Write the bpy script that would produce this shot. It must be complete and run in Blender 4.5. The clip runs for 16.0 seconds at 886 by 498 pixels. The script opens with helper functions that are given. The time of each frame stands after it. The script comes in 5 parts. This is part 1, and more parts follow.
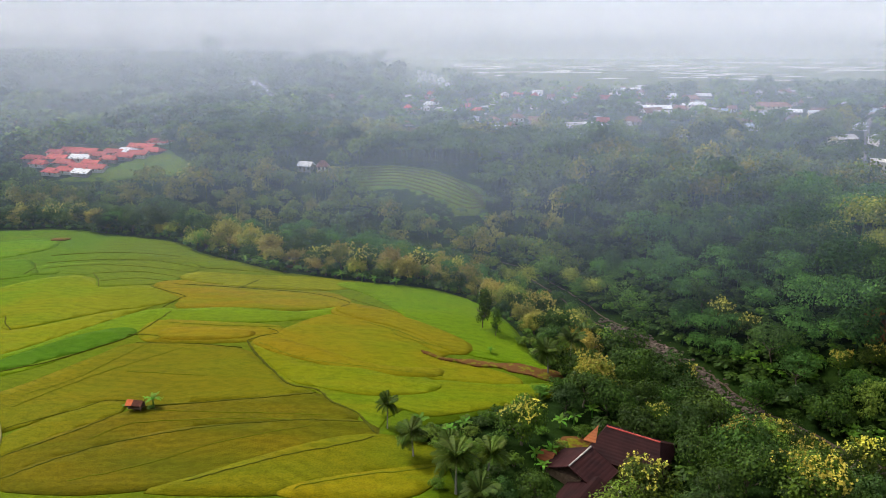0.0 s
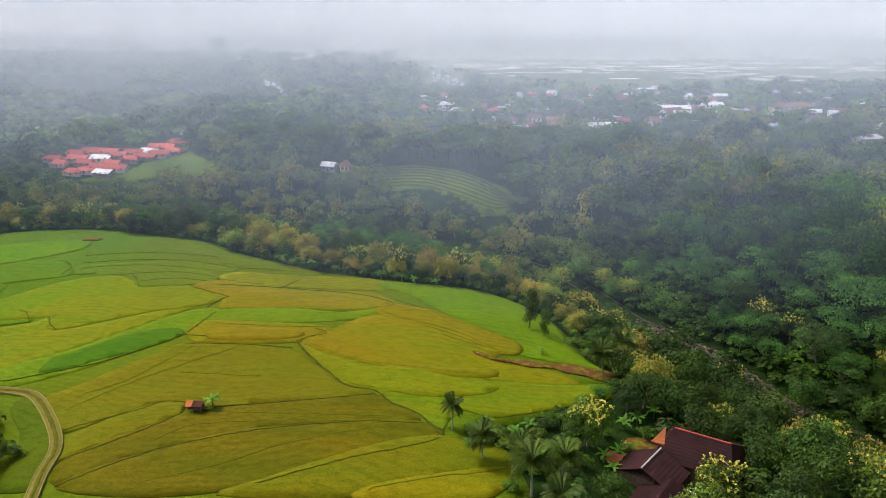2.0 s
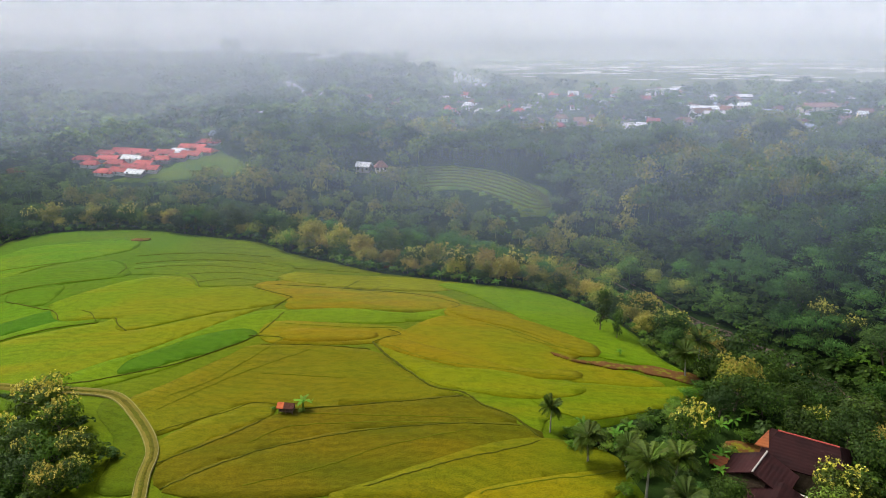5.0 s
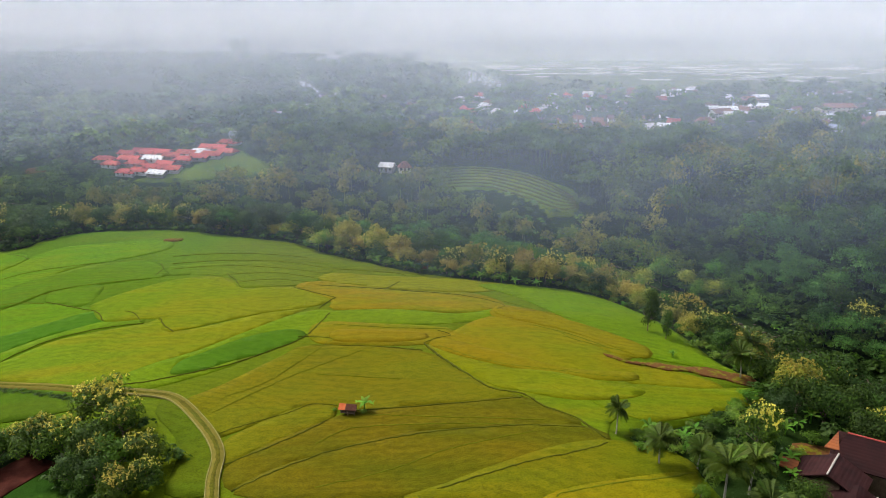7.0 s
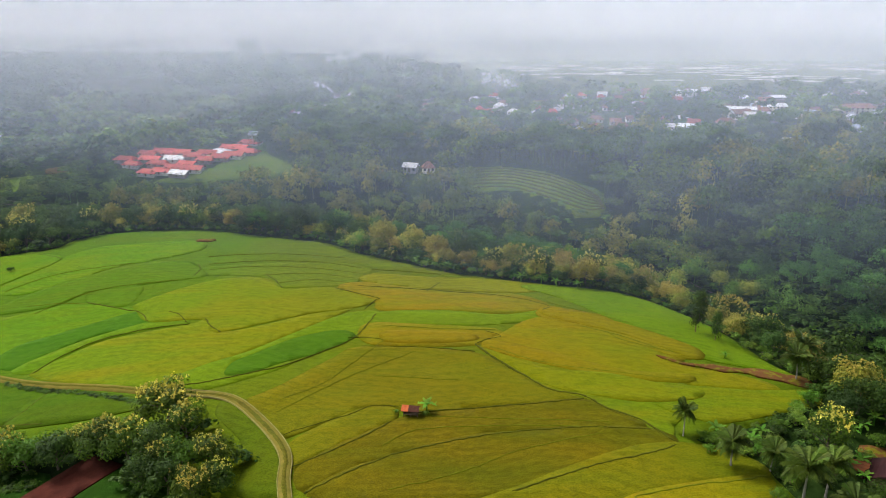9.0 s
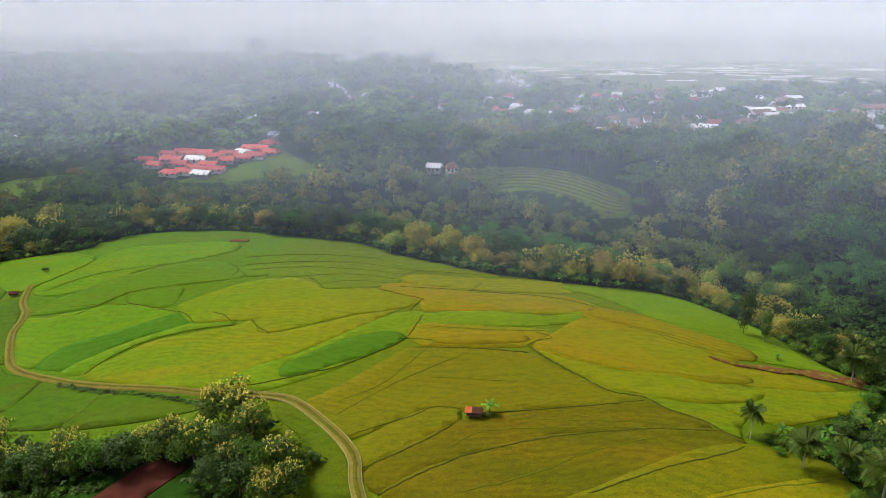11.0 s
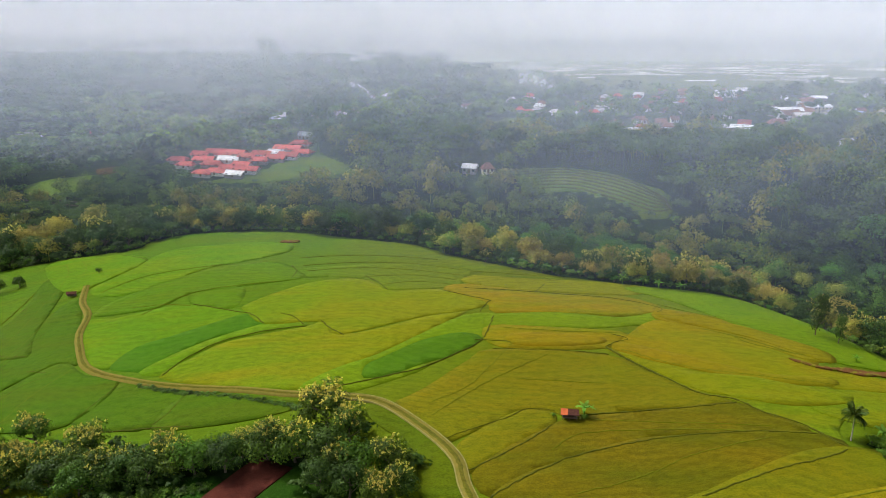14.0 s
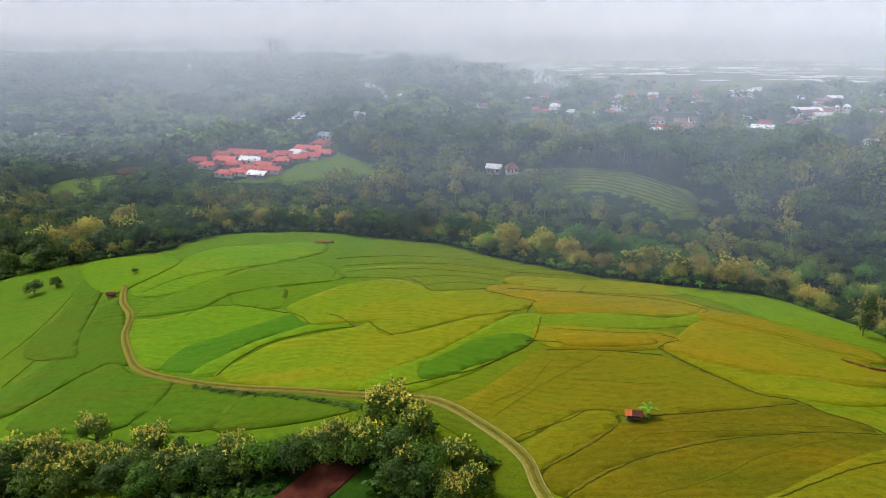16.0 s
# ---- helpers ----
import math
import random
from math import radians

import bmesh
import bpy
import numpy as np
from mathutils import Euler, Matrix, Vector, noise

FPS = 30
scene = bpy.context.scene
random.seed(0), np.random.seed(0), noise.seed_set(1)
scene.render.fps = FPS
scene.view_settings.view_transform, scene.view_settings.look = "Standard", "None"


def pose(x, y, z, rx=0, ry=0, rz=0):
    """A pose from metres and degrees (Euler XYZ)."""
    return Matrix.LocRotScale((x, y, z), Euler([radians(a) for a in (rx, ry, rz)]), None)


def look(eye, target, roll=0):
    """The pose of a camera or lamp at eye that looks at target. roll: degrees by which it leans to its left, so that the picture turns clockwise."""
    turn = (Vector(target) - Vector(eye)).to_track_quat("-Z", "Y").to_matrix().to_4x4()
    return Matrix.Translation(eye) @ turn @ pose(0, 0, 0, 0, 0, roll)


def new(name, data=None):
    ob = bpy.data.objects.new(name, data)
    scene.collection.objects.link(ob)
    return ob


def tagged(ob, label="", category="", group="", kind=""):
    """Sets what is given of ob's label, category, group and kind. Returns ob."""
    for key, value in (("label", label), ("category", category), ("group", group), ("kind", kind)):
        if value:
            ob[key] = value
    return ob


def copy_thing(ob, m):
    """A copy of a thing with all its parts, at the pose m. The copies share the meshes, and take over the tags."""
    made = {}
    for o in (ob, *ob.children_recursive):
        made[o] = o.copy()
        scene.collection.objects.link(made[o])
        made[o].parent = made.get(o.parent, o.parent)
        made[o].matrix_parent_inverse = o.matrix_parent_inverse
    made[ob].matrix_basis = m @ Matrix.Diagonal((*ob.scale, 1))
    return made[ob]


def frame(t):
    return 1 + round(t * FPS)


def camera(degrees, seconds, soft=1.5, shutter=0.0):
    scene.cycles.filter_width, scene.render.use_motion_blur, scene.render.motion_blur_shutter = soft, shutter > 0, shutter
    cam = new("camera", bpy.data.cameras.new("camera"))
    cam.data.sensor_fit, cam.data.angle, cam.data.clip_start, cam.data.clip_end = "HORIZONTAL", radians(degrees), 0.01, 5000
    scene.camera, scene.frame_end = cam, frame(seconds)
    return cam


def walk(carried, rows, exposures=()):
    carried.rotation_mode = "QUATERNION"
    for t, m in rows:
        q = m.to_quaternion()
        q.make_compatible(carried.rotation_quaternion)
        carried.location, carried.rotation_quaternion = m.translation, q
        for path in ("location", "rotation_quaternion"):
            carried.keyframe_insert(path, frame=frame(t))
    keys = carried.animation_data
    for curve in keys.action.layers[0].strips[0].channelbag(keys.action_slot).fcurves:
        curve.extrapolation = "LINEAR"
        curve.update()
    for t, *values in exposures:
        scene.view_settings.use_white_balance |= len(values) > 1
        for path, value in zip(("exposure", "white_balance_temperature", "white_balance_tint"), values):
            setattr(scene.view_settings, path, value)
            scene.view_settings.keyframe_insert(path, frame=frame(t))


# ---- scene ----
cam = camera(62.0, 16.0, soft=0.85)
EYE, TILT = 80.0, -17.48
# seconds, metres right, ahead and up of the first eye in its own frame, degrees of yaw, pitch and roll
ROWS = [
    (0.0, -0.000, -0.000, 0.000, 0.000, 0.000, 0.000),
    (1.0, -5.660, 0.643, -0.125, 0.063, 0.033, -0.000),
    (2.0, -11.299, 1.252, -0.229, 0.126, 0.065, 0.005),
    (3.0, -16.922, 1.820, -0.312, 0.190, 0.096, 0.016),
    (4.0, -22.531, 2.345, -0.375, 0.254, 0.124, 0.031),
    (5.0, -28.130, 2.820, -0.418, 0.319, 0.151, 0.049),
    (6.0, -33.722, 3.241, -0.440, 0.384, 0.174, 0.071),
    (7.0, -39.311, 3.603, -0.443, 0.450, 0.195, 0.094),
    (8.0, -44.900, 3.901, -0.425, 0.516, 0.211, 0.118),
    (9.0, -50.491, 4.130, -0.387, 0.582, 0.224, 0.143),
    (10.0, -56.090, 4.286, -0.329, 0.649, 0.232, 0.167),
    (11.0, -61.698, 4.363, -0.252, 0.716, 0.235, 0.190),
    (12.0, -67.319, 4.357, -0.155, 0.783, 0.233, 0.210),
    (13.0, -72.956, 4.263, -0.039, 0.851, 0.225, 0.228),
    (14.0, -78.613, 4.077, 0.097, 0.918, 0.210, 0.242),
    (15.0, -84.293, 3.792, 0.253, 0.986, 0.189, 0.251),
    (16.0, -90.000, 3.404, 0.427, 1.054, 0.161, 0.255),
]
walk(cam, [(t, pose(0, 0, EYE, TILT, 0, 0) @ pose(x, y, z, 90, 0, 0) @ pose(0, 0, 0, 0, yaw, 0) @ pose(0, 0, 0, pitch, 0, roll)) for t, x, y, z, yaw, pitch, roll in ROWS])

# ---- daylight under a hazy, overcast sky ----
scene.view_settings.exposure = 0.82
scene.cycles.transparent_max_bounces = 32
SUN_UP, SUN_TURN = 52.0, 305.0
world = bpy.data.worlds.new("hazy_sky")
scene.world = world
world.use_nodes = True
wn, wl = world.node_tree.nodes, world.node_tree.links
sky = wn.new("ShaderNodeTexSky")
sky.sky_type, sky.sun_disc = "NISHITA", False
sky.sun_elevation, sky.sun_rotation = radians(SUN_UP), radians(SUN_TURN)
sky.air_density, sky.dust_density, sky.ozone_density = 1.0, 6.0, 1.0
soft_sky = wn.new("ShaderNodeHueSaturation")
soft_sky.inputs["Saturation"].default_value = 0.32
wl.new(sky.outputs[0], soft_sky.inputs["Color"])
wl.new(soft_sky.outputs[0], wn["Background"].inputs["Color"])
wn["Background"].inputs["Strength"].default_value = 0.145
sun = new("sun", bpy.data.lights.new("sun", "SUN"))
sun.data.energy, sun.data.angle, sun.data.color = 2.6, radians(14), (1.0, 0.95, 0.86)
a, e = radians(SUN_TURN), radians(SUN_UP)
sun.matrix_world = look((0, 0, 300), Vector((0, 0, 300)) - Vector((math.sin(a) * math.cos(e), math.cos(a) * math.cos(e), math.sin(e))) * 10)

# ---- the lie of the land ----
CHANNEL = [(190, 20), (112, 122), (81, 167), (72, 190), (66, 206), (53, 228), (22, 285), (-60, 315), (-150, 335), (-260, 375), (-460, 450)]


def smooth(a, b, v):
    s = np.clip((v - a) / (b - a), 0, 1)
    return s * s * (3 - 2 * s)


def bump(x, y, cx, cy, rx, ry):
    return np.exp(-(((x - cx) / rx) ** 2) - ((y - cy) / ry) ** 2)


def from_channel(x, y):
    """Metres from the stream's line: positive beyond it, negative on the rice hill's side."""
    best, side = np.full(np.shape(x), 1e9), np.zeros(np.shape(x))
    for (ax, ay), (bx, by) in zip(CHANNEL, CHANNEL[1:]):
        ux, uy = bx - ax, by - ay
        k = np.clip(((x - ax) * ux + (y - ay) * uy) / (ux * ux + uy * uy), 0, 1)
        d = np.hypot(x - ax - k * ux, y - ay - k * uy)
        s = ux * (y - ay) - uy * (x - ax)
        near = d < best
        best, side = np.where(near, d, best), np.where(near, s, side)
    return np.where(side < 0, best, -best)


def height(x, y):
    """The ground's height at x, y (arrays or numbers)."""
    x, y = np.asarray(x, float), np.asarray(y, float)
    u, v = (np.clip(x, -420, 260) + 60) / 100, (np.clip(y, -150, 420) - 150) / 100
    hill = 9.2 + 1.3 * u - 1.68 * v - 7.79 * u * u - 6.98 * u * v - 3.37 * v * v
    hill = -12 + np.logaddexp(0, (hill + 12) / 3) * 3
    roll = 1.6 * np.sin(x / 37 + 1.3) * np.sin(y / 45 + 0.4) + 1.2 * np.sin(x / 81 - y / 63)
    far = 8 - 27 * smooth(110, 330, -x) * np.exp(-(((y - 480) / 290) ** 2)) + roll * smooth(950, 500, y)
    far += 7 * smooth(30, 140, x) * smooth(330, 440, y) * smooth(1500, 800, y)
    far += 11 * bump(x, y, -238, 450, 75, 50) + 8 * bump(x, y, -205, 545, 60, 50)
    far += 5 * bump(x, y, -700, 1150, 420, 260) + 14 * bump(x, y, -60, 900, 180, 130)
    far += 62 * bump(x, y, -250, 3100, 900, 500) + 45 * bump(x, y, 1300, 3700, 1200, 500) + 40 * bump(x, y, -2200, 2900, 800, 600)
    hill = hill - 3.2 * bump(x, y, 29, 106, 15, 13)
    d = from_channel(x, y)
    bed = -17 + 0.012 * (y - 200)
    up = np.where(d > 0, smooth(5, 75, d), smooth(5, 62, -d))
    return bed + (np.where(d > 0, far, hill) - bed) * up

# ---- materials ----
class Nodes:
    """A node material under construction."""

    def __init__(self, name):
        self.mat = bpy.data.materials.new(name)
        self.mat.use_nodes = True
        self.tree = self.mat.node_tree
        self.bsdf = self.tree.nodes["Principled BSDF"]
        self.out = self.tree.nodes["Material Output"]
        self.where = self.add("ShaderNodeTexCoord").outputs["Object"]

    def add(self, kind, **inputs):
        node = self.tree.nodes.new(kind)
        for key, value in inputs.items():
            self.set(node.inputs[key.replace("_", " ")], value)
        return node

    def set(self, socket, value):
        if isinstance(value, bpy.types.NodeSocket):
            self.tree.links.new(value, socket)
        elif isinstance(value, tuple) and len(value) == 3 and socket.type == "RGBA":
            socket.default_value = (*value, 1)
        else:
            socket.default_value = value

    def noise(self, scale, detail=3.0, rough=0.55, where=None):
        return self.add("ShaderNodeTexNoise", Vector=where or self.where, Scale=scale, Detail=detail, Roughness=rough).outputs["Fac"]

    def ramp(self, fac, *stops):
        node = self.add("ShaderNodeValToRGB", Fac=fac)
        els = node.color_ramp.elements
        while len(els) < len(stops):
            els.new(0.5)
        for el, (at, col) in zip(els, stops):
            el.position, el.color = at, (*col, 1)
        return node.outputs["Color"]

    def mix(self, fac, a, b, blend="MIX"):
        node = self.tree.nodes.new("ShaderNodeMix")
        node.data_type, node.blend_type = "RGBA", blend
        self.set(node.inputs[0], fac), self.set(node.inputs[6], a), self.set(node.inputs[7], b)
        return node.outputs[2]

    def sum(self, op, a, b):
        node = self.tree.nodes.new("ShaderNodeMath")
        node.operation = op
        self.set(node.inputs[0], a), self.set(node.inputs[1], b)
        return node.outputs[0]

    def stretched(self, x, y, z):
        return self.add("ShaderNodeMapping", Vector=self.where, Scale=(x, y, z)).outputs[0]

    def finish(self, colour, roughness=0.8, bump=None, strength=0.3, distance=0.1, specular=0.3, metallic=0.0):
        self.set(self.bsdf.inputs["Base Color"], colour)
        self.set(self.bsdf.inputs["Roughness"], roughness)
        self.bsdf.inputs["Specular IOR Level"].default_value = specular
        self.bsdf.inputs["Metallic"].default_value = metallic
        if bump:
            self.set(self.bsdf.inputs["Normal"], self.add("ShaderNodeBump", Height=bump, Strength=strength, Distance=distance).outputs[0])
        return self.mat


def shade(c, k):
    return tuple(min(v * k, 1.0) for v in c)


def rice(name, ripe, young, fresh, east=None, depth=1.0, shared=0.0):
    """A rice crop: broad patches of ripeness, fainter streaks along the rows and a fine grain of plants. east: the riper colour that the sunny side of the hill takes on. shared: how far the crop follows the ripening of the whole hill, green in the west and golden in the east."""
    n = Nodes(name)
    broad = n.noise(0.045, 4, 0.6)
    streak = n.noise(1.0, 4, 0.6, n.stretched(0.03, 0.15, 0.1))
    along = n.add("ShaderNodeSeparateXYZ", Vector=n.where)
    bent = n.sum("ADD", n.sum("ADD", along.outputs[1], n.sum("MULTIPLY", along.outputs[0], 0.12)), n.sum("MULTIPLY", n.noise(0.018, 2, 0.4), 60.0))
    row = n.sum("SINE", n.sum("MULTIPLY", bent, 2.5), 0.0)
    rows_here = n.ramp(n.noise(0.03, 2, 0.5), (0.42, (0.06, 0.06, 0.06)), (0.6, (0.3, 0.3, 0.3)))
    clump = n.noise(0.9, 3, 0.6, n.stretched(0.55, 1.0, 1.0))
    grain = n.noise(3.4, 4, 0.75)
    colour = n.mix(n.ramp(broad, (0.36, (0, 0, 0)), (0.64, (1, 1, 1))), ripe, young)
    if east:
        split = n.add("ShaderNodeSeparateXYZ", Vector=n.where)
        side = n.add("ShaderNodeMapRange", Value=n.sum("ADD", split.outputs[0], n.sum("MULTIPLY", broad, 90.0)))
        side.inputs[1].default_value, side.inputs[2].default_value = -95.0, -25.0
        colour = n.mix(side.outputs[0], colour, east)
    if shared:
        axis = n.add("ShaderNodeSeparateXYZ", Vector=n.where)
        ripeness = n.add("ShaderNodeMapRange", Value=n.sum("ADD", axis.outputs[0], n.sum("MULTIPLY", n.noise(0.03, 3, 0.6), 70.0)))
        ripeness.inputs[1].default_value, ripeness.inputs[2].default_value = -125.0, 25.0
        hill = n.ramp(ripeness.outputs[0], (0.0, (0.072, 0.165, 0.0035)), (0.22, (0.088, 0.172, 0.0035)), (0.45, (0.15, 0.15, 0.0035)), (0.7, (0.162, 0.13, 0.0035)), (0.86, (0.16, 0.145, 0.0035)), (1.0, (0.122, 0.158, 0.0035)))
        colour = n.mix(shared, colour, hill)
    colour = n.mix(n.ramp(streak, (0.44, (0, 0, 0)), (0.66, (0.9, 0.9, 0.9))), colour, fresh)
    colour = n.mix(rows_here, colour, n.ramp(n.sum("ADD", row, n.sum("MULTIPLY", clump, 1.2)), (0.0, (0.6, 0.64, 0.58)), (0.5, (1, 1, 1)), (1.0, (1, 1, 1))), "MULTIPLY")
    colour = n.mix(0.45 * depth, colour, n.ramp(clump, (0.4, (0.6, 0.66, 0.56)), (0.54, (1, 1, 1)), (0.72, (1.0, 0.97, 0.9))), "MULTIPLY")
    colour = n.mix(0.6 * depth, colour, n.ramp(grain, (0.4, (0.45, 0.5, 0.4)), (0.56, (1, 1, 1)), (0.75, (1.0, 1.0, 1.0))), "MULTIPLY")
    colour = n.mix(1.0, colour, (0.83, 0.83, 0.5), "MULTIPLY")
    return n.finish(colour, 0.9, grain, 0.6, 0.4, 0.04)


def foliage(name, dark, light, tip, thin=0.32):
    """Leaves: every leaf its own green, paler tips in patches; light passes through them a little."""
    n = Nodes(name)
    each = n.add("ShaderNodeNewGeometry").outputs["Random Per Island"]
    thing = n.add("ShaderNodeObjectInfo").outputs["Random"]
    colour = n.ramp(each, (0.0, dark), (0.55, light), (0.92, light), (1.0, tip))
    tone = n.add("ShaderNodeHueSaturation", Color=colour, Hue=n.sum("ADD", n.sum("MULTIPLY", thing, 0.03), 0.485), Value=n.sum("ADD", n.sum("MULTIPLY", thing, 0.45), 0.95)).outputs[0]
    patch = n.noise(0.09, 3, 0.6, n.add("ShaderNodeNewGeometry").outputs["Position"])
    tone = n.mix(0.8, tone, n.ramp(patch, (0.36, (0.4, 0.44, 0.42)), (0.5, (0.8, 0.8, 0.76)), (0.62, (1.08, 1.05, 0.86))), "MULTIPLY")
    n.finish(tone, 0.6, specular=0.11)
    clear = n.add("ShaderNodeBsdfTranslucent", Color=tone)
    both = n.add("ShaderNodeMixShader", Fac=thin)
    n.tree.links.new(n.bsdf.outputs[0], both.inputs[1]), n.tree.links.new(clear.outputs[0], both.inputs[2])
    n.tree.links.new(both.outputs[0], n.out.inputs["Surface"])
    return n.mat


def mottled(name, a, b, scale=1.0, roughness=0.85, grain=8.0, bump=0.3, distance=0.03, specular=0.05):
    """Earth, plaster, concrete: two colours in patches, with a finer grain over them."""
    n = Nodes(name)
    fine = n.noise(scale * grain, 4, 0.7)
    colour = n.mix(n.ramp(n.noise(scale, 4, 0.6), (0.35, (0, 0, 0)), (0.65, (1, 1, 1))), a, b)
    colour = n.mix(0.6, colour, n.ramp(fine, (0.3, (0.6, 0.6, 0.6)), (0.6, (1, 1, 1))), "MULTIPLY")
    return n.finish(colour, roughness, fine, bump, distance, specular)


def tiled(name, a, b, stain, course=0.28, roughness=0.8):
    """Roof covering: courses across the slope, tile by tile shades, dark weathering."""
    n = Nodes(name)
    each = n.add("ShaderNodeTexWhiteNoise", Vector=n.add("ShaderNodeVectorMath", Vector=n.stretched(1 / course, 1 / course, 1 / course)).outputs[0]).outputs["Value"]
    course_line = n.add("ShaderNodeTexWave", Vector=n.where, Scale=0.31 / course, Distortion=0.4)
    course_line.bands_direction = "Z"
    colour = n.mix(n.noise(0.9, 3), a, b)
    colour = n.mix(n.sum("MULTIPLY", each, 0.3), colour, stain)
    colour = n.mix(n.ramp(n.noise(0.45, 5, 0.7), (0.45, (0, 0, 0)), (0.7, (0.85, 0.85, 0.85))), colour, stain)
    colour = n.mix(0.4, colour, n.ramp(course_line.outputs["Fac"], (0, (0.5, 0.5, 0.5)), (0.3, (1, 1, 1))), "MULTIPLY")
    thing = n.add("ShaderNodeObjectInfo").outputs["Random"]
    colour = n.add("ShaderNodeHueSaturation", Color=colour, Value=n.sum("ADD", n.sum("MULTIPLY", thing, 0.5), 0.75)).outputs[0]
    return n.finish(colour, roughness, course_line.outputs["Fac"], 0.5, 0.05, 0.04)


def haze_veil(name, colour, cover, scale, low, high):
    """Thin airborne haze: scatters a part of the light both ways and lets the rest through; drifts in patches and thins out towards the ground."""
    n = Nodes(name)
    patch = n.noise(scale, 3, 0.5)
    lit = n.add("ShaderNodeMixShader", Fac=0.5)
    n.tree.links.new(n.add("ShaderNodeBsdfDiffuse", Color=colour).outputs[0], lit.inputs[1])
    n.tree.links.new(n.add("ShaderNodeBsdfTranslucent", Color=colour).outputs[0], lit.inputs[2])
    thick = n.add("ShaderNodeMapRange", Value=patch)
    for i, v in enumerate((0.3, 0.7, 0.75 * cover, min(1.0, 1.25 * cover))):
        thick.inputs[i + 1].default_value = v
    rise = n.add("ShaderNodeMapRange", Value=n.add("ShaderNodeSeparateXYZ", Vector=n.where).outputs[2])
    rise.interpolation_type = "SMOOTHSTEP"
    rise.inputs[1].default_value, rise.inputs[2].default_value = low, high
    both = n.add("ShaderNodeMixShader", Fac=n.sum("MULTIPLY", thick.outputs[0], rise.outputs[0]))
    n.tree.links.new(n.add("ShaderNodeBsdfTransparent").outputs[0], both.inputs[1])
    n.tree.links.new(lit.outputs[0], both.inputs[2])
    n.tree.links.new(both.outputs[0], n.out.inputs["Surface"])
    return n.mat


RICE = {
    "golden": rice("ripe_rice", (0.225, 0.135, 0.003), (0.168, 0.148, 0.0035), (0.13, 0.152, 0.004), None, 1.0, 0.45),
    "lime": rice("yellowing_rice", (0.142, 0.168, 0.0035), (0.12, 0.168, 0.0035), (0.16, 0.16, 0.004), None, 1.0, 0.45),
    # browner rice, and the dimmer light of the foreground put into its colour
    "deep": rice("brownish_rice_dimmed", (0.108, 0.07, 0.002), (0.07, 0.066, 0.002), (0.078, 0.082, 0.002), None, 1.0, 0.3),
    "olive": rice("ripening_rice", (0.125, 0.094, 0.0025), (0.09, 0.096, 0.0025), (0.115, 0.122, 0.004), None, 1.0, 0.45),
    "bright": rice("young_rice", (0.074, 0.168, 0.003), (0.09, 0.172, 0.003), (0.112, 0.172, 0.0035), None, 1.0, 0.3),
    "green": rice("green_rice", (0.036, 0.08, 0.003), (0.04, 0.082, 0.003), (0.062, 0.1, 0.0035), None, 1.0, 0.35),
    "dark": rice("dark_green_rice", (0.034, 0.108, 0.004), (0.04, 0.115, 0.004), (0.052, 0.125, 0.004), None, 0.8, 0.12),
    "soft": rice("even_green_rice", (0.06, 0.125, 0.0035), (0.068, 0.13, 0.0035), (0.085, 0.135, 0.004), None, 1.0, 0.45),
    "orange": rice("orange_ripe_rice", (0.22, 0.13, 0.004), (0.18, 0.135, 0.004), (0.16, 0.145, 0.004), None, 1.0, 0.45),
    # shadowy green ground by the hedge: its shade is put into this colour
    "leafy": rice("shaded_green_ground", (0.012, 0.044, 0.004), (0.018, 0.052, 0.004), (0.03, 0.066, 0.005), None, 0.8, 0.0),
    "yellow": rice("yellow_rice", (0.165, 0.146, 0.0035), (0.132, 0.148, 0.0035), (0.105, 0.158, 0.004), None, 1.0, 0.45),
}
FIELD_RICE = rice("mixed_rice", (0.05, 0.105, 0.003), (0.066, 0.12, 0.003), (0.085, 0.13, 0.0035), None, 1.0, 0.4)
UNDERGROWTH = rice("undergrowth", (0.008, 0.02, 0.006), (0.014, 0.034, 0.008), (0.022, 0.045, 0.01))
MEADOW = rice("meadow", (0.07, 0.125, 0.012), (0.09, 0.145, 0.014), (0.115, 0.15, 0.02))
PLAIN = rice("far_fields", (0.06, 0.085, 0.045), (0.08, 0.105, 0.05), (0.11, 0.115, 0.07))
BED = mottled("stream_bed", (0.05, 0.03, 0.024), (0.085, 0.055, 0.043), 0.5, 0.7, 6, 0.6, 0.2)
STONE = mottled("river_stone", (0.06, 0.044, 0.038), (0.11, 0.082, 0.072), 0.7, 0.8)
# dark bund: the shadow in the gap between crops is put into its colour
BUND = mottled("bund_grass_and_shade", (0.03, 0.034, 0.003), (0.052, 0.06, 0.004), 0.8, 0.9, 5, 0.6, 0.1)
BUND_SOFT = mottled("rice_row_gap", (0.062, 0.074, 0.003), (0.085, 0.1, 0.004), 0.8, 0.9, 5, 0.4, 0.1)
n = Nodes("bare_soil")
fine = n.noise(2.5, 4, 0.7)
SOIL = n.finish(n.mix(n.ramp(n.noise(0.55, 4, 0.7), (0.5, (0, 0, 0)), (0.6, (1, 1, 1))), n.mix(fine, (0.05, 0.022, 0.01), (0.11, 0.048, 0.016)), (0.1, 0.1, 0.006)), 0.95, fine, 0.6, 0.1, 0.03)
SOIL_DARK = mottled("dug_soil", (0.034, 0.009, 0.006), (0.052, 0.014, 0.009), 0.5, 0.95, 6, 0.7, 0.15)
GRASS = rice("road_grass", (0.1, 0.085, 0.014), (0.098, 0.09, 0.014), (0.09, 0.1, 0.012))
